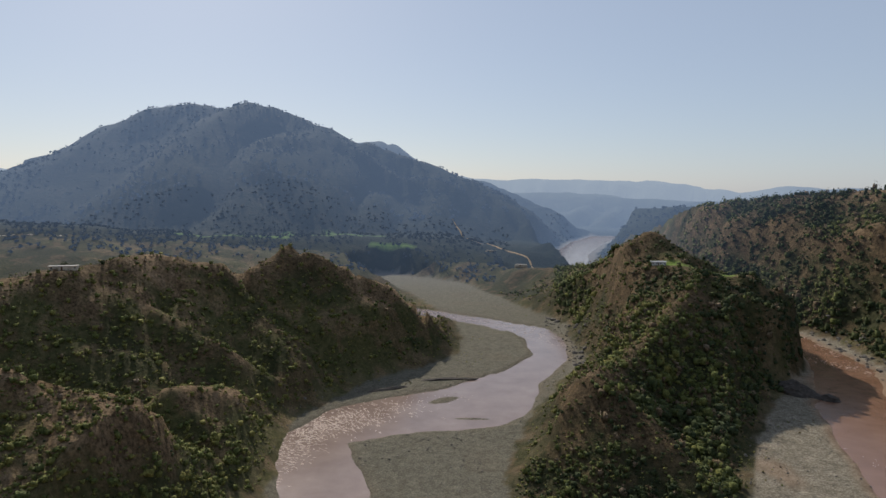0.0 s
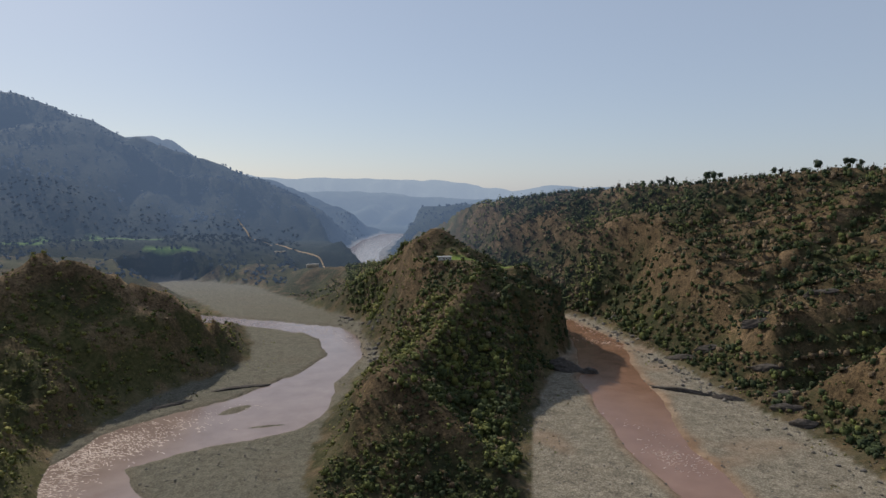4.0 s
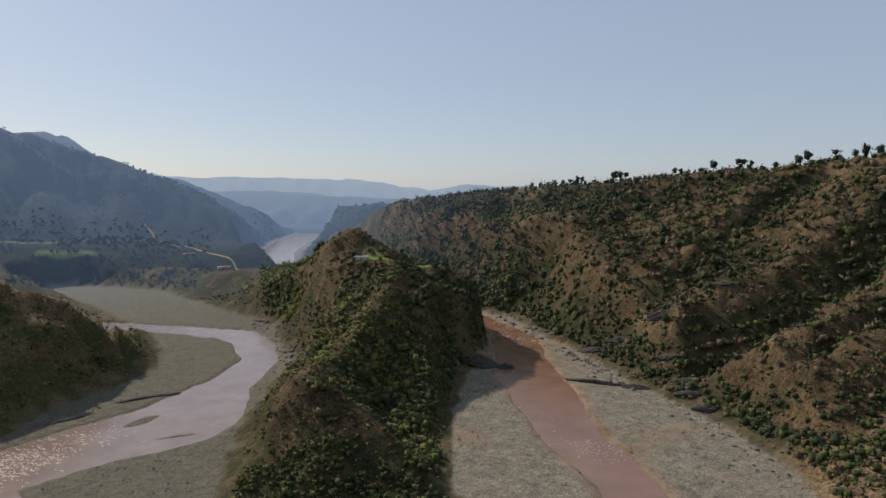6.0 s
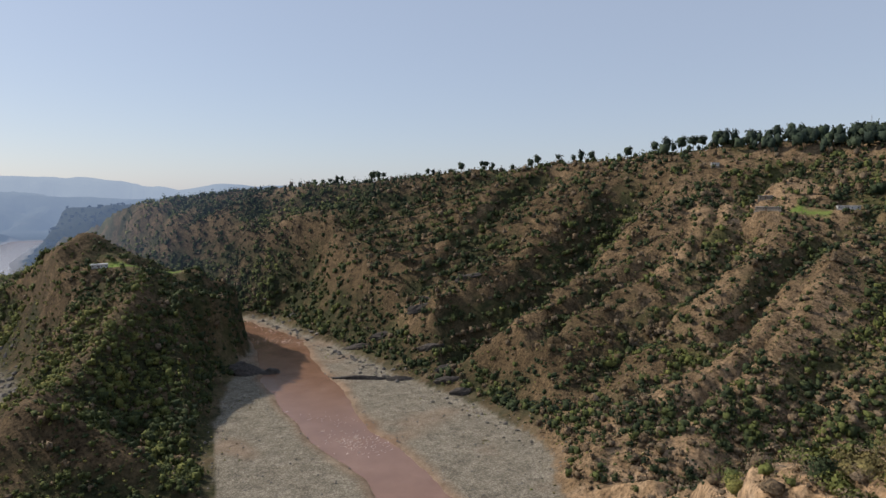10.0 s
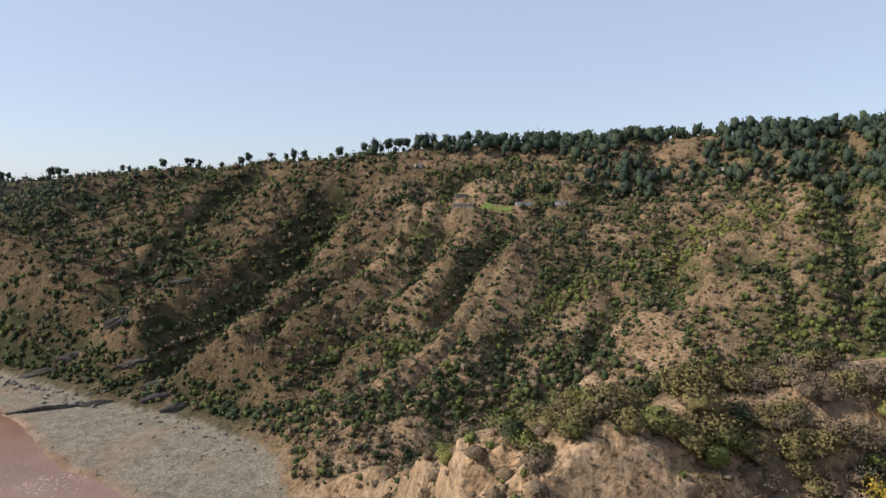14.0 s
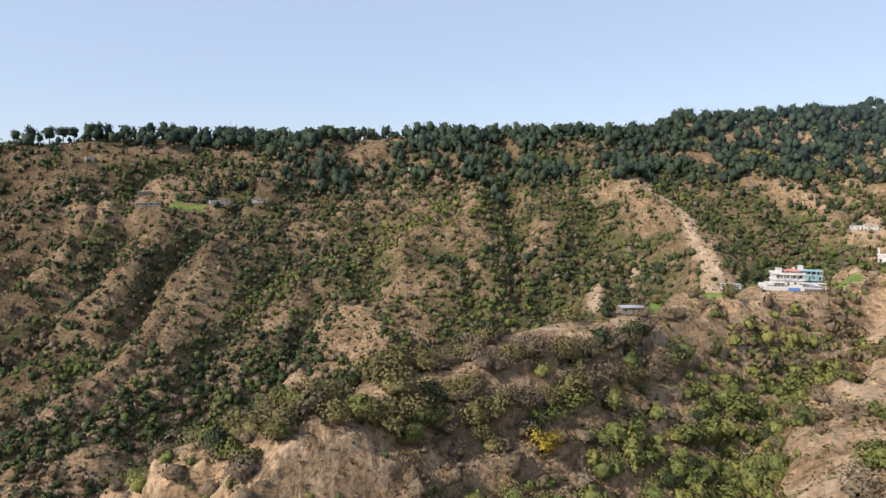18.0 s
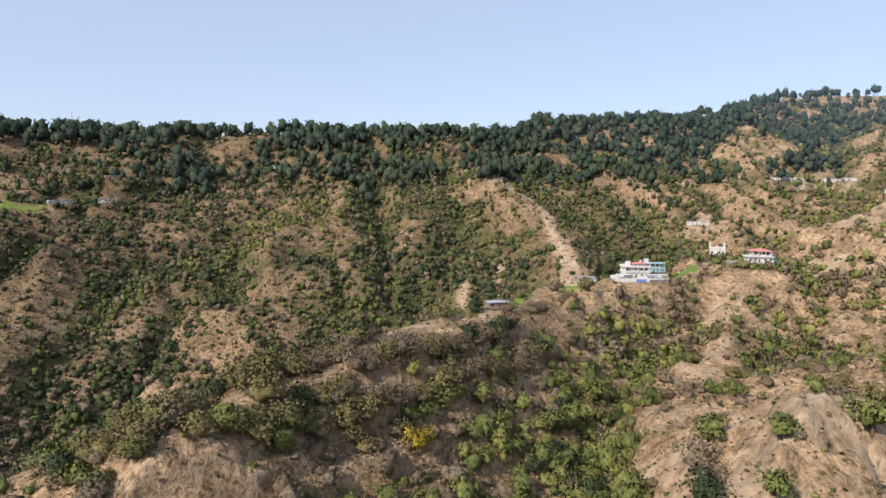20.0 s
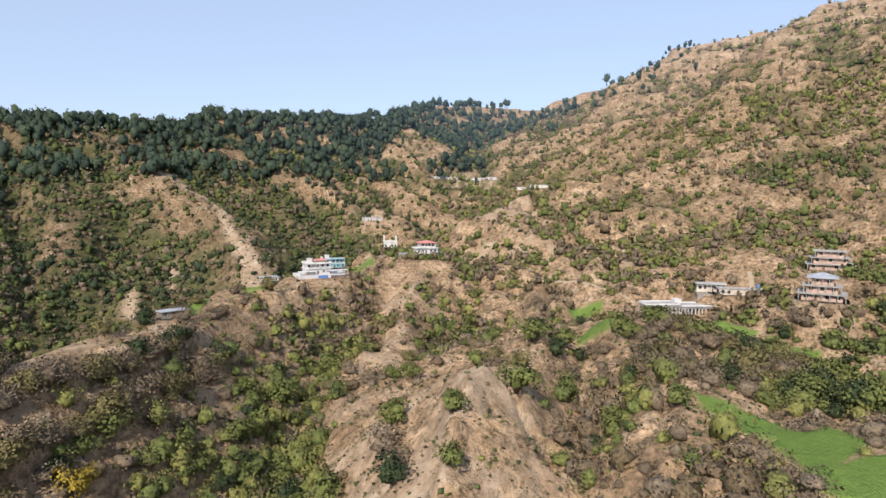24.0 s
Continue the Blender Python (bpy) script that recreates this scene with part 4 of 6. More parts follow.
for n, r0, r1, a0, a1, size, gold in ((32000, 300, 700, 24, 128, 1.1, 1.5), (24000, 170, 660, -44, 24, 1.0, .5), (15000, 330, 1080, 128, 178, 1.3, 1.2), (5000, 85, 330, 84, 178, .8, .8)):
    x, y = sow(rng, n, r0, r1, a0, a1)
    z, wet, stones = land(x, y)
    ok = (stones > 5) & (field_mask(x, y) < .1) & (rng.rand(n) < .35 + .6 * damp(x, y))
    x, y, z = x[ok], y[ok], z[ok]
    m = len(x)
    scatter("low_scrub", np.stack([x, y, z - .1, size * (.35 + .75 * rng.rand(m) ** 2), np.full(m, .9), .62 * rng.rand(m) ** gold if gold < 1 else rng.rand(m) ** gold], 1), LOW_SHRUB, SCRUB,
            "low dark thorn shrubs dotted over the dry slope", "scrub", rng)


# ---- trees that can be told apart ----
def part(name, me, mat, parent, label=""):
    """Links a mesh (or a bmesh) as one part under a thing or a part."""
    if isinstance(me, bmesh.types.BMesh):
        bm, me = me, bpy.data.meshes.new(name)
        bm.to_mesh(me)
        bm.free()
    if mat and not me.materials:
        me.materials.append(mat)
    ob = new(name, me)
    ob.parent = parent
    if label:
        ob["label"] = label
    return ob


def tube(path, radii, sides=6):
    """Vertices and quads of a tapered tube along a path."""
    v, f = [], []
    for (x, y, z), r in zip(path, radii):
        for k in range(sides):
            a = 6.2832 * k / sides
            v.append((x + r * math.cos(a), y + r * math.sin(a), z))
    for i in range(len(path) - 1):
        for k in range(sides):
            k2 = (k + 1) % sides
            f.append((i * sides + k, i * sides + k2, (i + 1) * sides + k2, (i + 1) * sides + k))
    return v, f


def limbs(rng, height, radius, spread, count, lean=0.0):
    """A tapered trunk with limbs."""
    v, f = tube([(0, 0, -.6), (lean * .3, 0, height * .35), (lean * .7, lean * .2, height * .7), (lean, lean * .3, height)],
                [radius * 1.25, radius, radius * .7, radius * .3])
    for _ in range(count):
        a, z0 = rng.rand() * 6.283, height * (.35 + .5 * rng.rand())
        s = spread * (.5 + .5 * rng.rand())
        k = z0 / height
        v2, f2 = tube([(lean * k, lean * .3 * k, z0), (lean * k + s * .5 * math.cos(a), s * .5 * math.sin(a), z0 + s * .3),
                       (lean * k + s * math.cos(a), s * math.sin(a), z0 + s * .5)], [radius * .5, radius * .32, radius * .12], 4)
        f += [tuple(i + len(v) for i in q) for q in f2]
        v += v2
    return v, f


def tree_thing(name, trunk, crown, leaf, tint, label, category, group):
    top = tagged(new(name), label, category, group)
    v, f = trunk
    part("trunk", mesh_of("trunk", v, f, BARK, True), None, top)
    q = np.arange(len(crown), dtype=np.int32).reshape(-1, 4)
    face = crown[:, 3:] / np.linalg.norm(crown[:, 3:], axis=1)[:, None]
    part("crown", mesh_of("crown", crown[:, :3], q, leaf, True, dict(tint=np.full(len(crown), tint)), face.astype(np.float32)), None, top)
    return top


def put(proto, x, y, z, scale, turn):
    return copy_thing(proto, Matrix.LocRotScale((x, y, z), Euler((0, 0, turn)), (scale, scale, scale)))


def aim(az, r):
    return r * math.sin(radians(az)), r * math.cos(radians(az))


rng = np.random.RandomState(12)
def round_crown(rng, wide, tall, foot):
    return np.concatenate([grow(core(rng, 1.0, .36, 3, .6), (wide, wide, tall), foot), grow(foliage(rng, 240, .12, 1.0, .6, 9), (wide * .78, wide * .78, tall * .86), foot + tall * .1)])


pines = [tree_thing("pine_tree", limbs(rng, foot + tall, .2, 1.0, 5, .4 * rng.randn()), round_crown(rng, wide, tall, foot), PINE, tint,
                    "tall pine with bare trunk and rounded dark crown on ridge", "tree", "pines along the skyline")
         for wide, tall, foot, tint in ((3.0, 3.8, 1.8, .3), (3.3, 2.9, 3.2, .5), (2.6, 4.4, 1.2, .1), (3.0, 3.4, 2.6, .7))]


def crest_at(az):
    """The place of the hillside's skyline in a direction."""
    r = np.arange(520, 1010, 4.0)
    x, y = r * math.sin(radians(az)), r * math.cos(radians(az))
    z, _, _ = land(x, y)
    k = int(np.argmax((z - 140) / r))
    return float(x[k]), float(y[k]), float(z[k])


SKYLINE = [36.6, 37.2, 37.8, 38.2, 40.9, 41.4, 41.9, 45.8, 46.3, 48.8, 50.6, 51.0, 51.6, 53.3, 54.9, 55.5, 57.3, 58.6, 59.2, 60.1, 62.4, 63.1, 65.3, 66.2, 66.8,
           67.4, 68.3, 69.0, 70.1, 70.8, 71.4, 72.6, 73.9, 74.5, 76.2]
for i, az in enumerate(SKYLINE):
    x, y, z = crest_at(az)
    s = (.75 + .5 * rng.rand()) * np.interp(az, [42, 45, 62, 68], [1.5, 1.1, 1.25, 1.55])
    if i < len(pines):
        pines[i].matrix_basis = Matrix.LocRotScale((x, y, z - .3), Euler((0, 0, rng.rand() * 6)), (s, s, s))
    else:
        put(pines[rng.randint(4)], x, y, z - .3, s, rng.rand() * 6)


# pine woods on the ridges, too many to count
def pine_wood(name, spots, label, seed):
    rng = np.random.RandomState(seed)
    shapes = []
    for wide, low in ((.30, .16), (.34, .2), (.27, .12), (.38, .24), (.31, .3)):
        c = grow(core(rng, 1.0, .34), (wide * 1.1, wide * 1.1, .5), low)
        lf = grow(foliage(rng, 26, .17, 1.0, .75), (wide * .84, wide * .84, .42), low + .06)
        v, f = tube([(0, 0, -.08), (0, 0, .3), (0, 0, .6)], [.026, .02, .01], 4)
        stem = np.array(v)[np.array(f).ravel()]
        shapes.append(np.concatenate([c, lf, np.concatenate([stem, stem * (1, 1, 0) * 30 + (0, 0, .1)], 1)]))
    return scatter(name, spots, shapes, PINE, label, "pine wood", rng)


def wood_spots(n, r0, r1, a0, a1, fit, seed, tall=17.0):
    rng = np.random.RandomState(seed)
    a = a0 + (a1 - a0) * rng.rand(n)
    r = r0 + (r1 - r0) * rng.rand(n)
    x, y = r * np.sin(np.radians(a)), r * np.cos(np.radians(a))
    z, wet, stones = land(x, y)
    ok = (rng.rand(n) < fit(a, r, x, y, z)) & (stones > 4)
    x, y, z = x[ok], y[ok], z[ok]
    h = tall * (.5 + .65 * rng.rand(len(x)) ** 1.3)
    return np.stack([x, y, z - .4, h, np.ones(len(x)), rng.rand(len(x))], 1)


def ridge_wood(a, r, x, y, z):
    top = np.interp(a, [60, 66, 72, 78, 112, 117], [0, .1, .5, 1, 1, .5]) * smooth(172, 184, z)
    slope = .35 * smooth(80, 88, a) * smooth(120, 150, z) * smooth(-.05, .2, fbm(x / 50, y / 50, 101, 3))
    return np.clip(top * smooth(-.35, .0, fbm(x / 35, y / 35, 102, 3)) + slope, 0, 1)


def hill_wood(a, r, x, y, z):
    bare = smooth(.12, .24, fbm(x / 34, y / 120, 103, 3))
    return np.clip(smooth(135, 175, z) * (1 - bare) * np.interp(a, [112, 116, 120, 134, 140, 147, 150], [.3, .7, 1, 1, .75, .6, .15]), 0, 1)


pine_wood("pine_wood", wood_spots(3800, 560, 740, 60, 117, ridge_wood, 21), "dense dark pine wood along the ridge top", 5)
pine_wood("pine_wood", wood_spots(4400, 560, 960, 112, 142, hill_wood, 22), "dense dark pine wood on the rounded hill", 6)
pine_wood("pine_wood", wood_spots(1600, 960, 1260, 132, 160, hill_wood, 23, 17), "dark pine wood below the red cliffs", 7)


# far forest on the hazy mountain
rng = np.random.RandomState(31)
clumps = [foliage(rng, 11, .48, .9) for _ in range(5)]
for name, n, r0, r1, haze_glow, power, label in (
        ("backdrop_forest_low", 3500, 980, 1420, HAZE_GLOW, .14, "hazy scrub on the foothills"),
        ("backdrop_forest_high", 5000, 1420, 2100, HAZE_GLOW, .29, "hazy blue forest on the mountain")):
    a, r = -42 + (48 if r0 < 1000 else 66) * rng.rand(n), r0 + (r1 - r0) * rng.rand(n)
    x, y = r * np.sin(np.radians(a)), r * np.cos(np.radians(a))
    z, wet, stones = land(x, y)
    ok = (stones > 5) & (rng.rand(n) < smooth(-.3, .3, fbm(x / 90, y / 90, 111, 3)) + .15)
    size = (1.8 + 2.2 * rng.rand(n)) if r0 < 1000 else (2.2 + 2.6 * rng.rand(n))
    far = scatter(name, np.stack([x, y, z - 1, size, np.ones(n), rng.rand(n)], 1)[ok], clumps, hazy_leaf(name, haze_glow, power), label, "forest", rng)
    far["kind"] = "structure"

# single trees and bushes near the houses and fields
rng = np.random.RandomState(41)
KINDS = {
    "green": (tree_thing("tree", limbs(rng, 2.6, .2, 1.6, 6, .2), grow(np.concatenate([grow(core(rng, .8, .3, 3), 2.1), grow(foliage(rng, 420, .085, .8, .6, 9), 2.6)]), 1, .9), SCRUB, .42,
                         "round leafy green tree on the dry slope", "tree", "green trees on the near slopes")),
    "dark": (tree_thing("tree", limbs(rng, 2.4, .2, 1.6, 6, -.3), grow(np.concatenate([grow(core(rng, .9, .3, 3), 2.0), grow(foliage(rng, 420, .085, .9, .6, 9), 2.4)]), 1, .7), SCRUB, .12,
                        "dense dark green tree on the dry slope", "tree", "dark trees on the near slopes")),
    "brown": (tree_thing("bush", limbs(rng, 1.8, .14, 1.8, 9), np.concatenate([grow(core(rng, .7, .3, 3, .6), 2.2, .1), grow(foliage(rng, 640, .05, .72, .6, 10), 2.5, .2)]), SCRUB, .96,
                         "leafless grey-brown thorn bush on a terrace edge", "bush", "thorn bushes on the terraces")),
    "olive": (tree_thing("bush", limbs(rng, 1.6, .14, 1.6, 7), np.concatenate([grow(core(rng, .72, .3, 3, .6), 2.1, .1), grow(foliage(rng, 560, .06, .75, .6, 9), 2.4, .2)]), SCRUB, .71,
                         "olive-brown bush on a dry terrace", "bush", "olive bushes on the terraces")),
}


def near_spots(n, r0, r1, a0, a1, seed):
    rng = np.random.RandomState(seed)
    x, y = sow(rng, n * 6, r0, r1, a0, a1)
    z, wet, stones = land(x, y)
    thick, brown = bushiness(x, y)
    clump = .5 + 1.1 * fbm(x / 25, y / 25, 121, 3)
    ok = (rng.rand(n * 6) < thick * .5 * (.6 + clump)) & (stones > 6) & (field_mask(x, y) < .1)
    ok &= patches(STEPPED, x, y) < .5
    for px, py, pz, pr in PADS:
        ok &= np.hypot(x - px, y - py) > pr + 2
    return [(float(a), float(b), float(c), float(d)) for a, b, c, d in zip(x[ok], y[ok], z[ok], brown[ok])][:n]


HEDGES = [      # bushes along the crest and the terrace edges: the line, the spacing, their size
    ([(116, 16), (129, 6), (140, -1), (149, -13), (157, -28), (164, -40)], 2.5, 1.25), ([(178, -64), (198, -86), (204, -102), (212, -124), (228, -150)], 10, .9),
    ([(120, 3), (126, -6), (136, -16), (140, -27), (149, -39), (156, -56), (166, -74), (178, -89)], 3.2, 1.25),
    ([(125, -9), (133, -18), (137, -29), (140, -40), (143, -48), (152, -62), (163, -80), (176, -102)], 3.2, 1.2), ([(127, -17), (133, -29), (137, -36), (142, -49)], 3.4, 1.1),
    ([(186, -92), (200, -116), (214, -142)], 7, 1.0),
]


def hedge_spots(line, gap, size):
    """Places along a line, jittered, with the share of brown bushes and their size."""
    out = []
    for a, b, n, _, _, _ in spans(line):
        for k in range(max(1, int(n / gap))):
            t = (k + rng.rand()) / max(1, int(n / gap))
            x, y = a[0] + (b[0] - a[0]) * t + 1.3 * rng.randn(), a[1] + (b[1] - a[1]) * t + 1.3 * rng.randn()
            out.append((x, y, height(x, y), .88, size * (.75 + .5 * rng.rand())))
    return out


used = set()
rows = [hedge_spots(*h) for h in HEDGES]
for spots in rows + [[(*p, .75 + .75 * rng.rand() ** 1.5) for p in more] for more in (near_spots(80, 112, 230, 78, 128, 51), near_spots(45, 105, 280, 128, 148, 52), near_spots(130, 110, 270, 148, 176, 53))]:
    for x, y, z, brown, s in spots:
        u = rng.rand()
        kind = ("brown" if rng.rand() < .6 else "olive") if u < brown else ("green" if rng.rand() < .6 else "dark")
        turn = rng.rand() * 6.28
        if kind in used:
            put(KINDS[kind], x, y, z - .2, s, turn)
        else:
            used.add(kind)
            KINDS[kind].matrix_basis = Matrix.LocRotScale((x, y, z - .2), Euler((0, 0, turn)), (s, s, s))

YELLOW = leaf_material("yellow_leaf", (.30, .21, .03), (.36, .27, .04))
lone = tree_thing("tree", limbs(rng, 3, .2, 1.6, 7), grow(foliage(rng, 560, .09, .85, .3, 8), 2.6, 1.0), YELLOW, .5, "yellow-leaved tree below the terraces", "tree", "")
lone.matrix_basis = Matrix.LocRotScale((132, -43, height(132, -43) - .2), None, (1.3, 1.3, 1.5))
RED = leaf_material("purple_leaf", (.09, .025, .03), (.13, .035, .04))
for x, y, s in ((60, -236, 1.1), (44, -228, .9)):
    bush = tree_thing("tree", limbs(rng, 1.5, .15, 1.4, 6), grow(foliage(rng, 320, .11, .8, .3), 2.0, .4), RED, .5, "purple-red leafed bush beside the field", "bush", "")
    bush.matrix_basis = Matrix.LocRotScale((x, y, height(x, y) - .2), None, (s, s, s))
for x, y, s in ((-232, 392, 1.5), (-250, 372, 1.0), (-214, 401, .7)):
    knob = put(KINDS["dark"], x, y, height(x, y) - .2, s, x)
    tagged(knob, "dark round tree standing on the hill crest by a hut", "tree", "trees on the left hill crest")


# ---- buildings ----
PAINT = plain("white_plaster", (.60, .585, .56), .85, .10, 2.5)
CREAM = plain("cream_plaster", (.58, .50, .40), .85, .12, 2.5)
PINK = plain("pinkish_plaster", (.52, .36, .28), .85, .12, 2.5)
CONCRETE = plain("raw_concrete", (.36, .34, .31), .9, .15, 2.0)
ROOFSLAB = plain("weathered_roof_slab", (.42, .40, .37), .9, .18, 3.0)
ROSE = plain("rose_roof_paint", (.55, .22, .19), .7, .10, 2.0)
AQUA = plain("aqua_paint", (.22, .42, .47), .7, .10, 2.0)
BLUE = plain("blue_paint", (.10, .20, .48), .6, .08, 1.5)
BRICK = plain("brick_wall", (.34, .17, .11), .9, .15, 1.0)
TIN = plain("tin_sheet", (.60, .61, .62), .45, .10, 1.5, .6)
STONEWALL = plain("stone_wall", (.30, .26, .21), .95, .18, .8)
FRAME = plain("window_frame", (.45, .42, .38), .6, .08, .5)
WOOD = plain("door_wood", (.16, .09, .05), .7, .15, .4)
GLOOM = plain("basement_shade", (.07, .06, .055), .8)
glass, nt, b = material("window_glass", .08, .5)
b.inputs["Base Color"].default_value = (.025, .03, .035, 1)


def add_box(bm, x0, x1, y0, y1, z0, z1):
    vs = [bm.verts.new(c) for c in ((x0, y0, z0), (x1, y0, z0), (x1, y1, z0), (x0, y1, z0), (x0, y0, z1), (x1, y0, z1), (x1, y1, z1), (x0, y1, z1))]
    for q in ((0, 3, 2, 1), (4, 5, 6, 7), (0, 1, 5, 4), (1, 2, 6, 5), (2, 3, 7, 6), (3, 0, 4, 7)):
        bm.faces.new([vs[i] for i in q])


def block(name, parent, mat, *boxes, label="", bevel=0.03):
    bm = bmesh.new()
    for bx in boxes:
        add_box(bm, *bx)
    if bevel:
        bmesh.ops.bevel(bm, geom=bm.edges[:], offset=bevel, segments=1, affect='EDGES')
    return part(name, bm, mat, parent, label)


def facade(bm, a, b, z0, h, holes, depth=.22):
    """A wall face from a to b (seen from outside, left to right) with openings (u0, u1, w0, w1) and their reveals."""
    a, b = Vector((*a, z0)), Vector((*b, z0))
    run = (b - a).length
    ux, uz = (b - a) / run, Vector((0, 0, 1))
    inward = -ux.cross(uz)
    us = sorted({0, run, *[v for q in holes for v in q[:2]]})
    ws = sorted({0, h, *[v for q in holes for v in q[2:]]})

    def quad(*pts):
        bm.faces.new([bm.verts.new(p) for p in pts])

    for u0, u1 in zip(us, us[1:]):
        for w0, w1 in zip(ws, ws[1:]):
            if not any(q[0] <= u0 and u1 <= q[1] and q[2] <= w0 and w1 <= q[3] for q in holes):
                quad(a + ux * u0 + uz * w0, a + ux * u1 + uz * w0, a + ux * u1 + uz * w1, a + ux * u0 + uz * w1)
    for u0, u1, w0, w1 in holes:
        c = [a + ux * u + uz * w for u, w in ((u0, w0), (u1, w0), (u1, w1), (u0, w1))]
        for p, q in zip(c, c[1:] + c[:1]):
            quad(p, q, q + inward * depth, p + inward * depth)


def window_mesh(w, h):
    bm = bmesh.new()
    t = .07
    for bx in ((0, w, -.03, .03, 0, t), (0, w, -.03, .03, h - t, h), (0, t, -.03, .03, t, h - t), (w - t, w, -.03, .03, t, h - t), (w / 2 - t / 2, w / 2 + t / 2, -.03, .03, t, h - t)):
        add_box(bm, *bx)
    me = bpy.data.meshes.new("window")
    bm.to_mesh(me)
    bm.free()
    me.materials.append(FRAME)
    pane = mesh_of("pane", [(t, .01, t), (w - t, .01, t), (w - t, .01, h - t), (t, .01, h - t)], [(0, 1, 2, 3)], glass)
    return me, pane


WINDOWS = {}


def hang_window(parent, x, y, z, turn, w, h, door=False):
    key = (round(w, 2), round(h, 2), door)
    if key not in WINDOWS:
        WINDOWS[key] = window_mesh(w, h)
    me, pane = WINDOWS[key]
    if door:
        d = block("door", parent, WOOD, (0, w, -.03, .03, 0, h), bevel=0)
        d.matrix_basis = pose(x, y, z, 0, 0, turn)
        return
    win = part("window", me, None, parent)
    win.matrix_basis = pose(x, y, z, 0, 0, turn)
    part("pane", pane, None, win)


def row_of(n, run, w, sill, h, margin=.8):
    """n equal openings along a wall."""
    if n < 1:
        return []
    gap = (run - 2 * margin - n * w) / max(1, n - 1) if n > 1 else 0
    start = margin if n > 1 else (run - w) / 2
    return [(start + i * (w + gap), start + i * (w + gap) + w, sill, sill + h) for i in range(n)]


def storey(parent, x0, x1, y0, y1, z0, h, mat, front=3, side=2, door=None, size=(1.1, 1.3), label=""):
    """One storey: four walls with openings that go through, windows in them, and perhaps a door in front."""
    bm = bmesh.new()
    w, d = x1 - x0, y1 - y0
    fr = row_of(front, w, size[0], .95, size[1])
    sd = row_of(side, d, size[0], .95, size[1])
    doors = []
    if door is not None:
        fr = [q for q in fr if q[1] < door - .1 or q[0] > door + 1.1]
        doors = [(door, door + 1.0, 0.02, 2.1)]
    facade(bm, (x0, y0), (x1, y0), z0, h, fr + doors)
    facade(bm, (x1, y0), (x1, y1), z0, h, sd)
    facade(bm, (x1, y1), (x0, y1), z0, h, [])
    facade(bm, (x0, y1), (x0, y0), z0, h, sd)
    part("wall", bm, mat, parent, label)
    for u0, u1, w0, w1 in fr:
        hang_window(parent, x0 + u0, y0 + .12, z0 + w0, 0, u1 - u0, w1 - w0)
    for u0, u1, w0, w1 in doors:
        hang_window(parent, x0 + u0, y0 + .14, z0, 0, 1.0, 2.08, True)
    for u0, u1, w0, w1 in sd:
        hang_window(parent, x1 - .12, y0 + u0, z0 + w0, 90, u1 - u0, w1 - w0)
        hang_window(parent, x0 + .12, y1 - u0, z0 + w0, -90, u1 - u0, w1 - w0)


def slab(parent, x0, x1, y0, y1, z, over, mat=None, thick=.18, name="roof_slab", label=""):
    block(name, parent, mat or ROOFSLAB, (x0 - over, x1 + over, y0 - over, y1 + over, z, z + thick), label=label)


def parapet(parent, x0, x1, y0, y1, z, h, mat, t=.15):
    block("parapet", parent, mat, (x0, x1, y0, y0 + t, z, z + h), (x0, x1, y1 - t, y1, z, z + h), (x0, x0 + t, y0 + t, y1 - t, z, z + h),
          (x1 - t, x1, y0 + t, y1 - t, z, z + h), bevel=0)


def columns(parent, xs, y, z, h, mat, r=.16):
    for x in xs:
        block("column", parent, mat, (x - r, x + r, y - r, y + r, z, z + h), (x - r * 1.4, x + r * 1.4, y - r * 1.4, y + r * 1.4, z + h - .2, z + h), bevel=0)


def railing(parent, x0, x1, y, z, mat, h=.9):
    n = max(2, int((x1 - x0) / .6))
    bars = [(x0 + (x1 - x0) * i / n - .04, x0 + (x1 - x0) * i / n + .04, y - .04, y + .04, z, z + h) for i in range(n + 1)]
    block("railing", parent, mat, (x0, x1, y - .06, y + .06, z + h, z + h + .1), *bars, bevel=0)


def hip_roof(parent, x0, x1, y0, y1, z, h, mat, label=""):
    bm = bmesh.new()
    w = min(x1 - x0, y1 - y0) / 2
    base = [bm.verts.new(c) for c in ((x0, y0, z), (x1, y0, z), (x1, y1, z), (x0, y1, z))]
    top = [bm.verts.new(c) for c in ((x0 + w, (y0 + y1) / 2, z + h), (x1 - w + .01, (y0 + y1) / 2, z + h))]
    eave = [bm.verts.new((v.co.x, v.co.y, z - .12)) for v in base]
    for q in ((base[0], base[1], top[1], top[0]), (base[2], base[3], top[0], top[1]), (base[1], base[2], top[1]), (base[3], base[0], top[0]), eave[::-1]):
        bm.faces.new(q)
    for i in range(4):
        bm.faces.new((eave[i], eave[(i + 1) % 4], base[(i + 1) % 4], base[i]))
    part("roof", bm, mat, parent, label)


def site(name, x, y, z, turn=0.0, label="", category="house", group=""):
    """An Empty on its plot, whose front (-y) looks to the middle of the valley, turned by some degrees."""
    top = tagged(new(name), label, category, group)
    top.matrix_basis = pose(x, y, z, 0, 0, math.degrees(math.atan2(-x, y)) + turn)
    return top


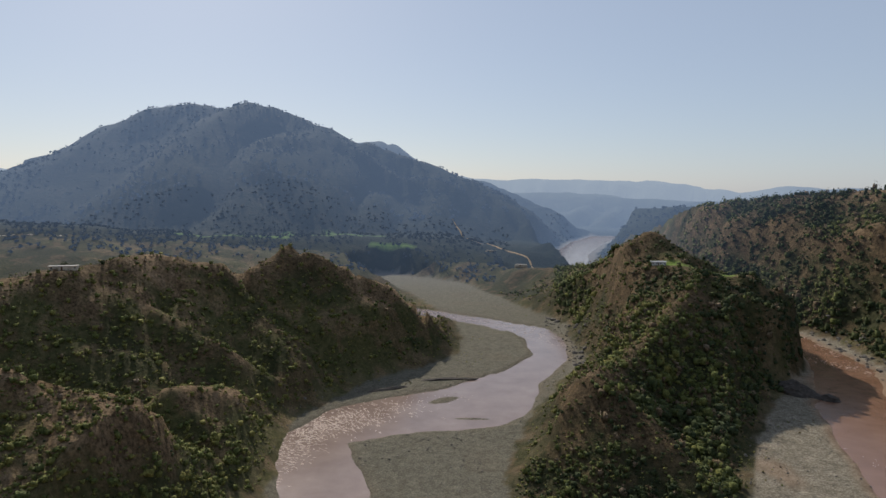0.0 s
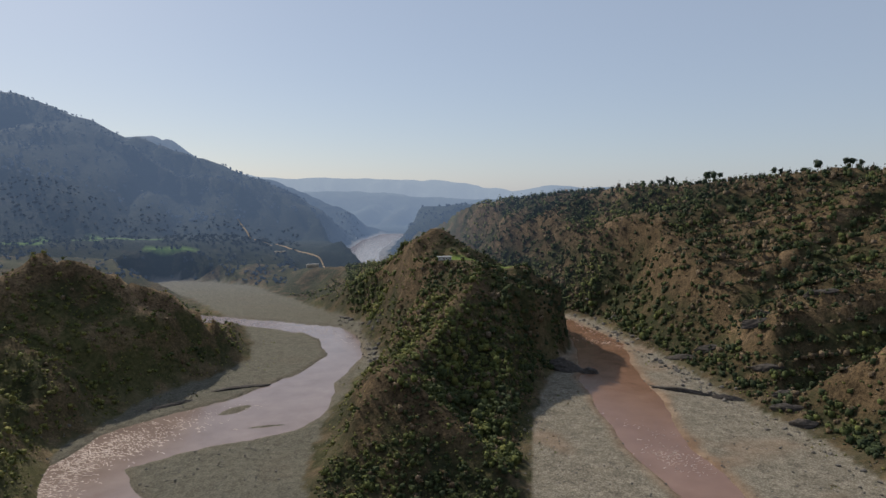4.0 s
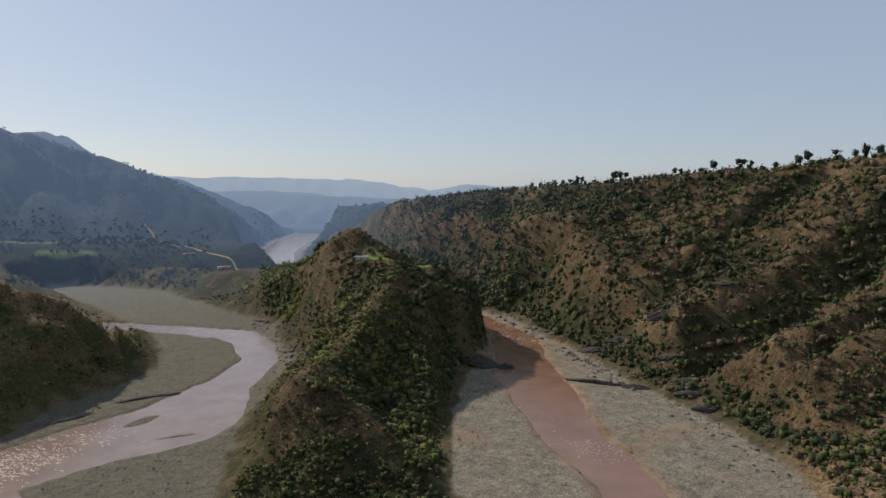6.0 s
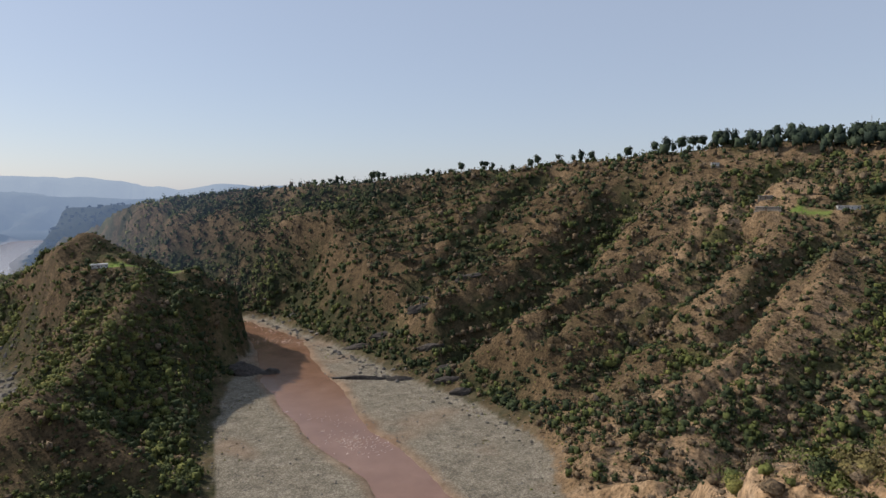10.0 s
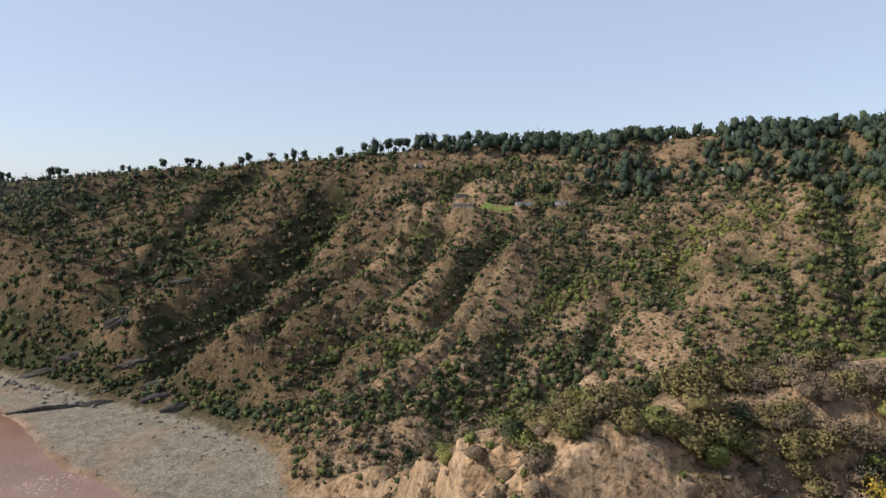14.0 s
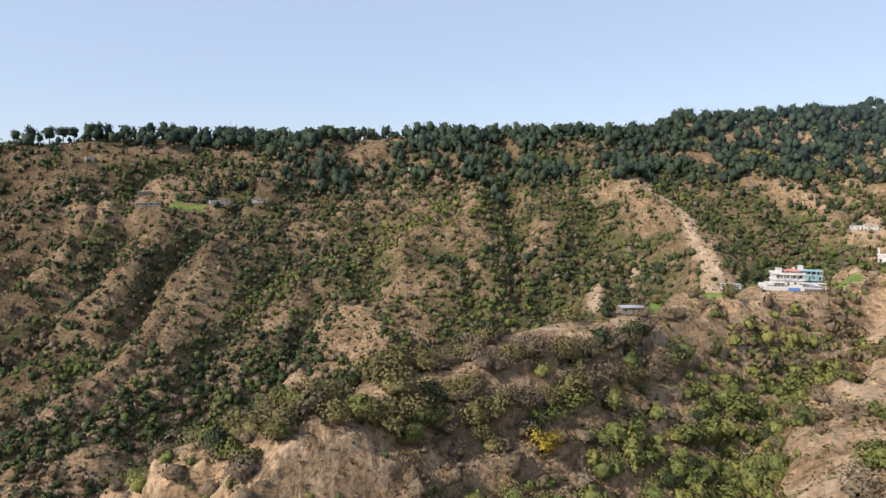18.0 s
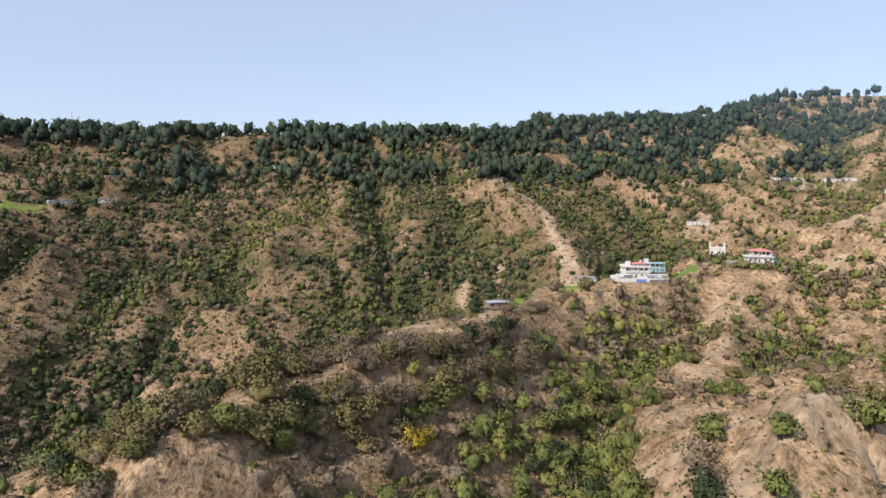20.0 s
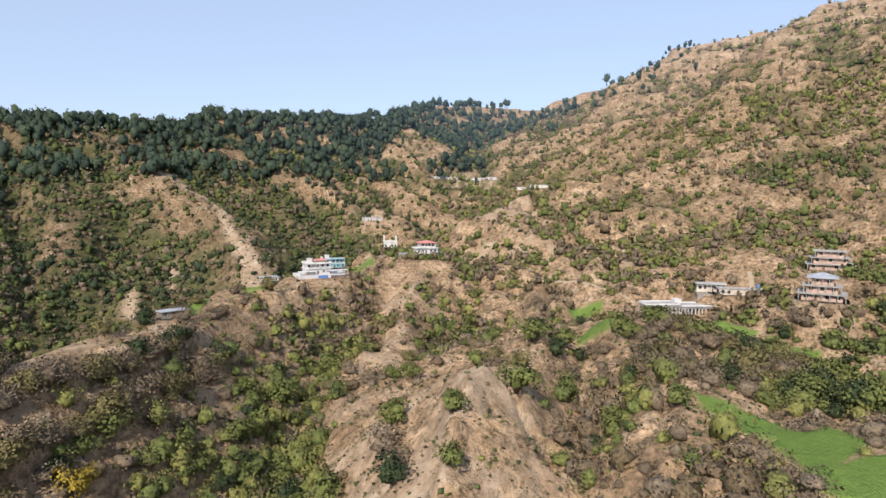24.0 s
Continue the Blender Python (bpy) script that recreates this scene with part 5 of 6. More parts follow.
def villa(x, y, z, turn):
    """Large white two-storey house with columns, a rose roof terrace and a blue-walled basement."""
    h = site("house", x, y, z, turn, "white two-storey house with columns, rose roof and blue basement wall")
    block("plinth", h, PAINT, (-13, 13.5, -8, 6, -3.5, 0), label="whitewashed retaining terrace")
    block("basement_wall", h, BLUE, (-3, 2.2, -8.15, -8.02, -2.6, -.4), label="bright blue painted wall")
    columns(h, [-12.5 + 1.6 * i for i in range(6)] + [3 + 1.7 * i for i in range(7)], -7.6, 0, 2.2, PAINT, .13)
    slab(h, -12.8, -4.2, -7.9, -3.6, 2.2, .1, PAINT)
    slab(h, 2.6, 13.3, -7.9, -3.6, 2.2, .1, PAINT)
    storey(h, -8, 5, -4, 5, 0, 3.3, PAINT, 5, 3, 5.6)
    slab(h, -8, 5, -4, 5, 3.3, .6, PAINT, name="floor_slab")
    storey(h, -8, 5, -3, 5, 3.48, 3.2, PAINT, 5, 3, None, (1.2, 1.7))
    columns(h, [-7.6, -4.4, -1.5, 1.4, 4.6], -4.2, 3.48, 3.1, PAINT, .17)
    railing(h, -8.2, 5.2, -4.4, 3.48, PAINT)
    slab(h, -8, 5, -4, 5, 6.68, .7, PAINT)
    parapet(h, -8.4, 5.4, -4.4, 5.4, 6.86, .8, PAINT)
    storey(h, -2.5, 4, 0, 4.6, 6.86, 1.5, CREAM, 2, 1, None, (.8, .6))
    hip_roof(h, -3.2, 4.8, -.8, 5.2, 8.4, .9, ROSE, "rose painted sloping roof")
    block("stair_tower", h, PAINT, (-6, -3.6, 1.5, 4, 6.86, 9.4), (-6.3, -3.3, 1.2, 4.3, 9.4, 9.6), bevel=0)
    block("water_tank", h, CREAM, (1.4, 2.6, 2.6, 3.8, 9.0, 10.3), bevel=.1)
    # dark panels on the solid plinth, painted as the shade inside an arcade
    for i in range(9):
        block("arcade_opening", h, GLOOM, (4 + i, 4.7 + i, -8.16, -8.02, -2.8, -.6), label="dark panel painted as the shade in a basement arcade opening", bevel=0)
    return h


def annex(x, y, z, turn):
    h = site("house", x, y, z, turn, "pale aqua two-storey house with flat roof beside the villa")
    storey(h, -6, 6, -4, 4, 0, 2.9, AQUA, 4, 2, 5)
    slab(h, -6, 6, -4, 4, 2.9, .5, PAINT, name="floor_slab")
    storey(h, -4, 5, -3, 4, 3.08, 2.8, AQUA, 4, 2, None, (1.2, 1.5))
    columns(h, [-5.5, -2.8, 0, 2.8, 5.5], -4.2, 3.08, 2.7, PAINT)
    slab(h, -5.8, 5.8, -4.4, 4, 5.88, .4, AQUA)
    block("stair_tower", h, PAINT, (-5.5, -3, 1, 3.5, 6.06, 8.3), (-5.8, -2.7, .7, 3.8, 8.3, 8.5), bevel=0)
    railing(h, -5.8, 5.8, -4.5, 6.06, PAINT)
    return h


def turret_house(x, y, z, turn):
    h = site("shrine", x, y, z, turn, "small white prayer house with corner turrets and arched front", "shrine")
    storey(h, -5, 5, -3.5, 3.5, 0, 4.4, PAINT, 4, 2, 4.5, (1.2, 1.8))
    slab(h, -5, 5, -3.5, 3.5, 4.4, .3, PAINT)
    bm = bmesh.new()
    pts = [(-2.2 + 4.4 * i / 12, 1.7 * math.sin(math.pi * i / 12)) for i in range(13)]
    front = [bm.verts.new((px, -3.7, 4.58 + pz)) for px, pz in pts]
    back = [bm.verts.new((px, -3.3, 4.58 + pz)) for px, pz in pts]
    bm.faces.new(front)
    bm.faces.new(back[::-1])
    for i in range(12):
        bm.faces.new((front[i + 1], front[i], back[i], back[i + 1]))
    part("gable_arch", bm, PAINT, h, "rounded arch over the front")
    for cx in (-4.6, 4.6):
        for cy in (-3.1, 3.1):
            v, f = tube([(cx, cy, 4.5), (cx, cy, 7.6), (cx, cy, 7.7), (cx, cy, 8.3), (cx, cy, 9.2)], [.45, .4, .62, .5, .04], 8)
            part("turret", mesh_of("turret", v, f, PAINT), None, h)
    parapet(h, -5.2, 5.2, -3.7, 3.7, 4.58, .7, PAINT)
    return h


def terrace_house(x, y, z, turn):
    h = site("house", x, y, z, turn, "white house with rose roof on a broad pale stone terrace")
    block("terrace", h, CONCRETE, (-13, 9, -7, 6, -3, 0), label="pale concrete terrace")
    storey(h, -5, 7, -4, 4.5, 0, 3.1, PAINT, 5, 2, 5)
    slab(h, -5, 7, -4, 4.5, 3.1, .9, PAINT, name="floor_slab")
    storey(h, -2.5, 6, -2.5, 4.3, 3.28, 2.8, PAINT, 4, 2, None, (1.3, 1.6))
    columns(h, [-2.4, .4, 3.2, 6], -3.6, 3.28, 2.7, PAINT)
    hip_roof(h, -3.6, 7, -4.2, 5.2, 6.2, 1.2, ROSE, "faded rose roof")
    block("side_wing", h, BLUE, (7.05, 9, -5, 4, 0, 1.6), label="blue painted boundary wall", bevel=.04)
    railing(h, -12.5, 8.5, -6.8, 0, PAINT, .7)
    return h


def long_hut(x, y, z, turn, length, label, mat=None, group="", bays=4, roof=None, deep=5.0, tall=2.9):
    """A low flat-roofed village house."""
    h = site("village_house", x, y, z, turn, label, "house", group)
    mat = mat or PAINT
    block("footing", h, STONEWALL, (-length / 2 - .4, length / 2 + .4, -deep / 2 - 1.6, deep / 2 + .4, -2.4, 0))
    storey(h, -length / 2, length / 2, -deep / 2, deep / 2, 0, tall, mat, bays, 1, length * .42, (.95, 1.1))
    slab(h, -length / 2, length / 2, -deep / 2, deep / 2, tall, .45, roof or ROOFSLAB, .22)
    return h


def school(x, y, z, turn):
    """Long arcaded building in two wings."""
    h = site("school", x, y, z, turn, "long cream arcaded building with flat concrete roof", "school")
    for k, (x0, x1, base) in enumerate(((-13, -1, .6), (-.6, 11, 0))):
        block("footing", h, STONEWALL, (x0 - .3, x1 + .3, -4.4, 3.6, -3, base))
        storey(h, x0, x1, -1, 3.4, base, 3.2, CREAM, 4, 1, 5.5, (1.0, 1.2))
        n = 9
        step = (x1 - x0 - .4) / n
        columns(h, [x0 + .2 + step * i for i in range(n + 1)], -3.6, base, 2.3, PAINT, .14)
        for i in range(n):
            bm = bmesh.new()
            c, r = x0 + .2 + step * (i + .5), step / 2 - .12
            arc = [(c - r * math.cos(math.pi * j / 8), 2.3 + r * .75 * math.sin(math.pi * j / 8)) for j in range(9)]
            outer = [bm.verts.new((px, -3.7, base + 3.2)) for px, _ in arc]
            inner = [bm.verts.new((px, -3.7, base + pz)) for px, pz in arc]
            deep = [bm.verts.new((px, -3.45, base + pz)) for px, pz in arc]
            for j in range(8):
                bm.faces.new((inner[j], inner[j + 1], outer[j + 1], outer[j]))
                bm.faces.new((deep[j], deep[j + 1], inner[j + 1], inner[j]))
            part("arch", bm, PAINT, h)
        slab(h, x0, x1, -3.7, 3.4, base + 3.2, .5, ROOFSLAB, .2)
        parapet(h, x0, x1, -3.7, 3.4, base + 3.4, .35, PAINT)
    block("porch", h, PAINT, (-4.4, -1.2, -9, -4.5, -3, -.2), (-4.7, -.9, -9.3, -4.45, -.2, 0), label="whitewashed lower room", bevel=.04)
    block("yard_wall", h, STONEWALL, (-12, -4.6, -8.6, -8.3, -3, -1.2), bevel=0)
    block("stair_tower", h, PAINT, (-1.4, 1.2, .2, 3.2, 3.7, 5.2), bevel=.04)
    return h


def yard_house(x, y, z, turn):
    h = site("house", x, y, z, turn, "flat-roofed cream house round a yard with a blue tank", "house")
    block("footing", h, STONEWALL, (-11.5, 11.5, -5, 5.6, -3, 0))
    storey(h, -11, -1, 1.2, 5, 0, 3.0, CREAM, 5, 1, 5)
    slab(h, -11, -1, 1.2, 5, 3.0, .5, ROOFSLAB)
    columns(h, [-10.8 + 1.6 * i for i in range(7)], -.2, 0, 2.9, PAINT, .12)
    slab(h, -11, -1, -.4, 1.0, 2.95, .2, ROOFSLAB, name="verandah_roof")
    storey(h, -4, 11, -4, -.8, -.6, 2.8, CREAM, 7, 1, 6)
    slab(h, -4, 11, -4, -.8, 2.2, .4, ROOFSLAB)
    v, f = tube([(9.4, -2, 2.38), (9.4, -2, 2.5), (9.4, -2, 3.6), (9.4, -2, 3.9), (9.4, -2, 4.0)], [.5, .65, .65, .4, .12], 12)
    part("water_tank", mesh_of("water_tank", v, f, BLUE, True), None, h, "bright blue plastic water tank")
    return h


def tiered(x, y, z, turn, tiers, w, d, label, mat, hip=None, base=0):
    """Unfinished house of stepped storeys on columns."""
    h = site("house", x, y, z, turn, label)
    zz, step = 0.0, 2.75
    block("footing", h, CONCRETE, (-w / 2 - 2.4, w / 2 + 2.4, -d / 2 - 2.6, d / 2 + .5, -3.5, 0))
    for k in range(tiers):
        inset = k * 1.5
        x0, x1, y0, y1 = -w / 2 + inset, w / 2 - inset, -d / 2 + inset, d / 2
        storey(h, x0, x1, y0, y1, zz, step - .2, mat, 4 - k, 2, w * .3 if k == 0 else None, (1.3, 1.4))
        n = 6 - k
        columns(h, [x0 - .9 + (x1 - x0 + 1.8) * i / n for i in range(n + 1)], y0 - 1.3, zz, step - .2, CONCRETE, .13)
        slab(h, x0, x1, y0, y1, zz + step - .2, 1.55, CONCRETE, .2, "floor_slab")
        zz += step
    if hip:
        hip_roof(h, x0 - 1.6, x1 + 1.6, y0 - 1.6, y1 + 1.6, zz + .15, 1.6, hip, "white sloping sheet roof")
    else:
        columns(h, [x0 + .3, 0, x1 - .3], y0 + .3, zz, 1.1, CONCRETE, .12)
    if base:
        block("side_terrace", h, PAINT, (w / 2 + 2.5, w / 2 + 2.5 + base, -d / 2 - 1.5, d / 2, -3, -.2), bevel=.05)
        slab(h, w / 2 + 2.5, w / 2 + 2.5 + base, -d / 2 - 1.5, d / 2, -.2, .3, CONCRETE)


def plot(k, lift=0.0):
    return PADS[k][0], PADS[k][1], PADS[k][2] + lift


villa(*plot(0, 1.5), 16).scale = (.86, .86, .7)
annex(*plot(1, .9), 10).scale = (.8, .8, .72)
turret_house(*plot(2, .6), 4).scale = (1.12, 1.12, 1.12)
terrace_house(*plot(3, 1.9), 14).scale = (.95, .95, .9)
long_hut(*PADS[4][:3], 6, 18, "long white village house on a cut red slope", group="village houses up the valley", bays=5)
for k, (length, label) in enumerate(((20, "white village house beside a pale cutting"), (14, "small white village house on the hill road"),
                                     (17, "white flat-roofed house below the cutting"), (12, "low white house among the village"),
                                     (15, "low white village house on a slope shoulder"), (22, "long white village house on the shoulder"))):
    long_hut(*PADS[5 + k][:3], (8, -6, 0, 12, -8, 4)[k], length, label, group="village houses up the valley")
long_hut(*PADS[11][:3], 12, 10, "white shed with tin roof at the terrace end", roof=TIN, bays=2)
long_hut(*PADS[12][:3], 20, 8, "low stone hut with a flat tin roof", STONEWALL, roof=TIN, bays=2, deep=3.6, tall=2.3)
school(*PADS[13][:3], 24).scale = (1.12, 1.12, 1.12)
yard_house(*PADS[14][:3], 10).scale = (1.1, 1.1, 1.1)
tiered(*PADS[15][:3], 6, 3, 16, 10, "unfinished three-storey concrete house with open balconies", PINK, None, 7)
tiered(*PADS[16][:3], 0, 3, 13, 9, "stepped three-storey house with white roof and wide balconies", PINK, TIN, 10)
cube = long_hut(*PADS[17][:3], -18, 9, "white cube-like house with a grey flat roof by the fields", bays=2, deep=6, tall=3.6)
block("yard_wall", cube, BRICK, (-11, -4.9, -6.4, -6.1, -2.4, -.6), (-11, -10.7, -6.1, 2, -2.4, -.6), label="red brick yard wall", bevel=0)
for k, (length, label, mat) in enumerate((
        (18, "low grey stone house with a flat roof on the hillside", STONEWALL), (11, "grey stone hut above the terrace", STONEWALL),
        (15, "white flat-roofed house on a green terrace", PAINT), (13, "two-roomed white house with dark windows", PAINT),
        (19, "long pinkish house under the pine ridge", PINK), (9, "small white house among pines", CREAM),
        (12, "cream house on the ridge road", CREAM), (7, "tiny white hut below the skyline", PAINT))):
    long_hut(*PADS[18 + k][:3], (-8, 5, 12, -4, 6, 0, -10, 8)[k], length, label, mat, "houses on the far hillside", 4, None, 5.5, 3.0)
long_hut(*PADS[26][:3], 10, 12, "flat-roofed white house on the spur top", PAINT, roof=TIN)
long_hut(*PADS[27][:3], -14, 15, "low flat-roofed hut on the hill crest", CREAM, bays=3, tall=2.4)
for k in (28, 29):
    long_hut(*PADS[k][:3], 5, 18, "pale village house beside the valley road", CREAM, "houses by the valley road")

# lattice mast on the ridge
mast = tagged(new("mast"), "thin grey lattice mast on the pine ridge", "mast")
mx, my, mz = crest_at(80.6)
mast.matrix_basis = pose(mx, my, mz - .3)
for k in range(4):
    sx, sy = (1, -1)[k % 2], (1, -1)[k // 2]
    v, f = tube([(.9 * sx, .9 * sy, 0), (.15 * sx, .15 * sy, 22)], [.09, .06], 4)
    part("leg", mesh_of("leg", v, f, TIN), None, mast)
for k in range(8):
    r = .9 - .095 * k
    block("brace", mast, TIN, (-r, r, -r - .05, -r + .05, 2.6 * k + 1, 2.6 * k + 1.12), (-r, r, r - .05, r + .05, 2.6 * k + 1, 2.6 * k + 1.12),
          (-r - .05, -r + .05, -r, r, 2.6 * k + 1.2, 2.6 * k + 1.32), (r - .05, r + .05, -r, r, 2.6 * k + 1.2, 2.6 * k + 1.32), bevel=0)


# ---- tracks ----
EARTH = plain("packed_earth", (.40, .31, .21), .95, .15, 3.0)


def ribbon(name, pts, width, mat, label, lift=.22):
    """A track laid on the land along a plan line."""
    p = []
    for a, b in zip(pts, pts[1:]):
        n = max(2, int(math.dist(a, b) / 2.5))
        p += [(a[0] + (b[0] - a[0]) * i / n, a[1] + (b[1] - a[1]) * i / n) for i in range(n)]
    p = np.array(p + [pts[-1]], float)
    for _ in range(6):
        p[1:-1] = (p[:-2] + 2 * p[1:-1] + p[2:]) / 4
    t = np.gradient(p, axis=0)
    t /= np.linalg.norm(t, axis=1)[:, None]
    side = np.stack([-t[:, 1], t[:, 0]], 1)
    offs = np.linspace(-.5, .5, 7) * width
    q = p[:, None, :] + side[:, None, :] * offs[None, :, None]
    z, _, _ = land(q[..., 0].ravel(), q[..., 1].ravel())
    z = z.reshape(len(p), 7) + lift
    z[:, 0] -= .5
    z[:, -1] -= .5
    v = np.concatenate([q, z[..., None]], -1).reshape(-1, 3)
    i, j = np.meshgrid(np.arange(len(p) - 1), np.arange(6), indexing='ij')
    f = np.stack([i * 7 + j, (i + 1) * 7 + j, (i + 1) * 7 + j + 1, i * 7 + j + 1], -1).reshape(-1, 4)
    return tagged(new(name, mesh_of(name, v, f, mat, True)), label, "track", kind="structure")


for pts, width, label in ROADS:
    ribbon("road", pts, width, EARTH, label)


# ---- rocks ----
def rock_material(name, dark, mid, light):
    m, nt, b = material(name, .9, .25)
    c = ramp(nt, grain(nt, 2.2, 8, .7), (.3, dark), (.55, mid), (.75, light))
    nt.links.new(c, b.inputs["Base Color"])
    bump(nt, b, grain(nt, .7, 8, .7), .25, .9)
    return m


DARKROCK = rock_material("dark_river_rock", (.035, .032, .03), (.075, .066, .058), (.15, .13, .11))
PALEROCK = rock_material("pale_boulder", (.09, .082, .072), (.165, .15, .132), (.27, .25, .22))


def rock_mesh(name, sx, sy, sz, seed, mat, cuts=3, layered=0.0):
    """A worn rock: a ball flattened by planes, roughened, perhaps layered."""
    bm = bmesh.new()
    bmesh.ops.create_icosphere(bm, subdivisions=cuts, radius=1)
    r = random.Random(seed)
    planes = [(Vector((r.uniform(-1, 1), r.uniform(-1, 1), r.uniform(-.6, 1))).normalized(), r.uniform(.55, .85)) for _ in range(9)]
    for v in bm.verts:
        c = v.co.copy()
        for n, d in planes:
            s = c.dot(n)
            if s > d:
                c -= n * (s - d) * .85
        c *= 1 + .16 * noise.noise(c * 2.3 + Vector((seed, 0, 0))) + .07 * noise.noise(c * 6 + Vector((0, seed, 0)))
        if layered:
            c.z += layered * math.sin(c.z * 22 + 3 * c.x)
        v.co = Vector((c.x * sx, c.y * sy, c.z * sz))
    me = bpy.data.meshes.new(name)
    bm.to_mesh(me)
    bm.free()
    me.materials.append(mat)
    return me


def outcrop(x, y, z, turn, sx, sy, sz, seed, label, tilt=0):
    ob = tagged(new("rock_outcrop", rock_mesh("rock_outcrop", sx, sy, sz, seed, DARKROCK, 5, .02)), label, "rock")
    ob.matrix_basis = pose(x, y, z, 0, tilt, turn)


outcrop(302, 362, .6, -48, 24, 3.6, 3.2, 4, "long dark layered rock ledge lying in the river", 1)
outcrop(318, 341, 1.0, -50, 12, 3.4, 3.0, 7, "dark layered rock ledge on the gravel bank")
outcrop(251, 440, 2.2, -35, 15, 9, 7.5, 5, "dark rock spur reaching into the river under the cliff")
outcrop(266, 430, .5, -30, 9, 5, 4.0, 6, "dark rock at the end of the spur in the water")
outcrop(-38, 446, .5, 24, 20, 2.2, 1.8, 8, "dark rock shelf along the river bank")
outcrop(2, 470, .8, 8, 24, 2.0, 1.8, 9, "dark undercut bank of rock by the pool")

def bedrock(x, y, turn, sx, sy, sz, seed):
    ob = tagged(new("rock_outcrop", rock_mesh("rock_outcrop", sx, sy, sz, seed, DARKROCK, 4, .03)), "dark layered rock band breaking out of the scrub slope", "rock", "rock bands on the hillside")
    ob.matrix_basis = pose(x, y, height(x, y), 0, -14, turn)


for k, (x, y, long) in enumerate(((352, 432, 17), (366, 412, 14), (376, 372, 15), (352, 340, 12), (330, 300, 13), (343, 318, 10), (398, 396, 16), (420, 360, 14), (322, 282, 9), (440, 300, 15), (386, 300, 12))):
    bedrock(x, y, -72 + 9 * (k % 3), long, 3.2 + .5 * (k % 2), 3.4 + .6 * (k % 3), 31 + k)

rng = np.random.RandomState(61)
stones = [rock_mesh("boulder", 1, .8, .7, 20 + k, PALEROCK, 2) for k in range(5)]
spots = []
for line, n, lo, hi in (([(117, 707), (128, 656), (124, 589), (114, 535), (121, 504)], 90, 1.2, 3.6), ([(336, 442), (354, 505), (372, 575), (384, 640)], 65, 1.2, 3.4),
                        ([(313, 320), (323, 372), (333, 430)], 60, 1.0, 2.8), ([(276, 168), (296, 222), (310, 272), (315, 320)], 50, .6, 1.8), ([(150, 300), (185, 360), (215, 405)], 20, .5, 1.3),
                        ([(-92, 385), (-70, 424), (-25, 466)], 25, .5, 1.4)):
    for _ in range(n):
        k = rng.randint(len(line) - 1)
        t = rng.rand()
        x = line[k][0] + (line[k + 1][0] - line[k][0]) * t + 7 * rng.randn()
        y = line[k][1] + (line[k + 1][1] - line[k][1]) * t + 7 * rng.randn()
        spots.append((x, y, lo + (hi - lo) * rng.rand() ** 2))
zs, _, _ = land(np.array([s[0] for s in spots]), np.array([s[1] for s in spots]))
for (x, y, s), z in zip(spots, zs):
    if z < -.6:
        continue
    ob = tagged(new("boulder", stones[rng.randint(5)]), "grey weathered boulder on the river bank", "rock", "boulders along the banks")
    ob.matrix_basis = Matrix.LocRotScale((x, y, float(z) + .15 * s), Euler((rng.rand() * .5, rng.rand() * .5, rng.rand() * 6.28)), (s, s, s * (.7 + .4 * rng.rand())))

# loose stones over the gravel, too many to count
base = rock_mesh("stone", 1, .85, .6, 77, None, 1)
bv = np.array([v.co[:] for v in base.vertices])
bf = np.array([p.vertices[:] for p in base.polygons])
bpy.data.meshes.remove(base)
n = 9000
x, y = sow(rng, n, 190, 620, -16, 66)
z, wet, out = land(x, y)
ok = (out < 6) & (wet > .5) & (rng.rand(n) < .35 + .65 * smooth(-.1, .35, fbm(x / 14, y / 14, 131, 3)))
x, y, z = x[ok], y[ok], z[ok]
s = .25 + .75 * rng.rand(len(x)) ** 3
turn = rng.rand(len(x)) * 6.28
c, sn = np.cos(turn)[:, None], np.sin(turn)[:, None]
vx = (bv[None, :, 0] * c - bv[None, :, 1] * sn) * s[:, None] + x[:, None]
vy = (bv[None, :, 0] * sn + bv[None, :, 1] * c) * s[:, None] + y[:, None]
vz = bv[None, :, 2] * s[:, None] + z[:, None] + .1
f = (bf[None] + (np.arange(len(x)) * len(bv))[:, None, None]).reshape(-1, 3)
tagged(new("river_stones", mesh_of("river_stones", np.stack([vx, vy, vz], -1).reshape(-1, 3), f, PALEROCK, False)), "loose grey stones on the gravel bars", "stones", kind="stuff")

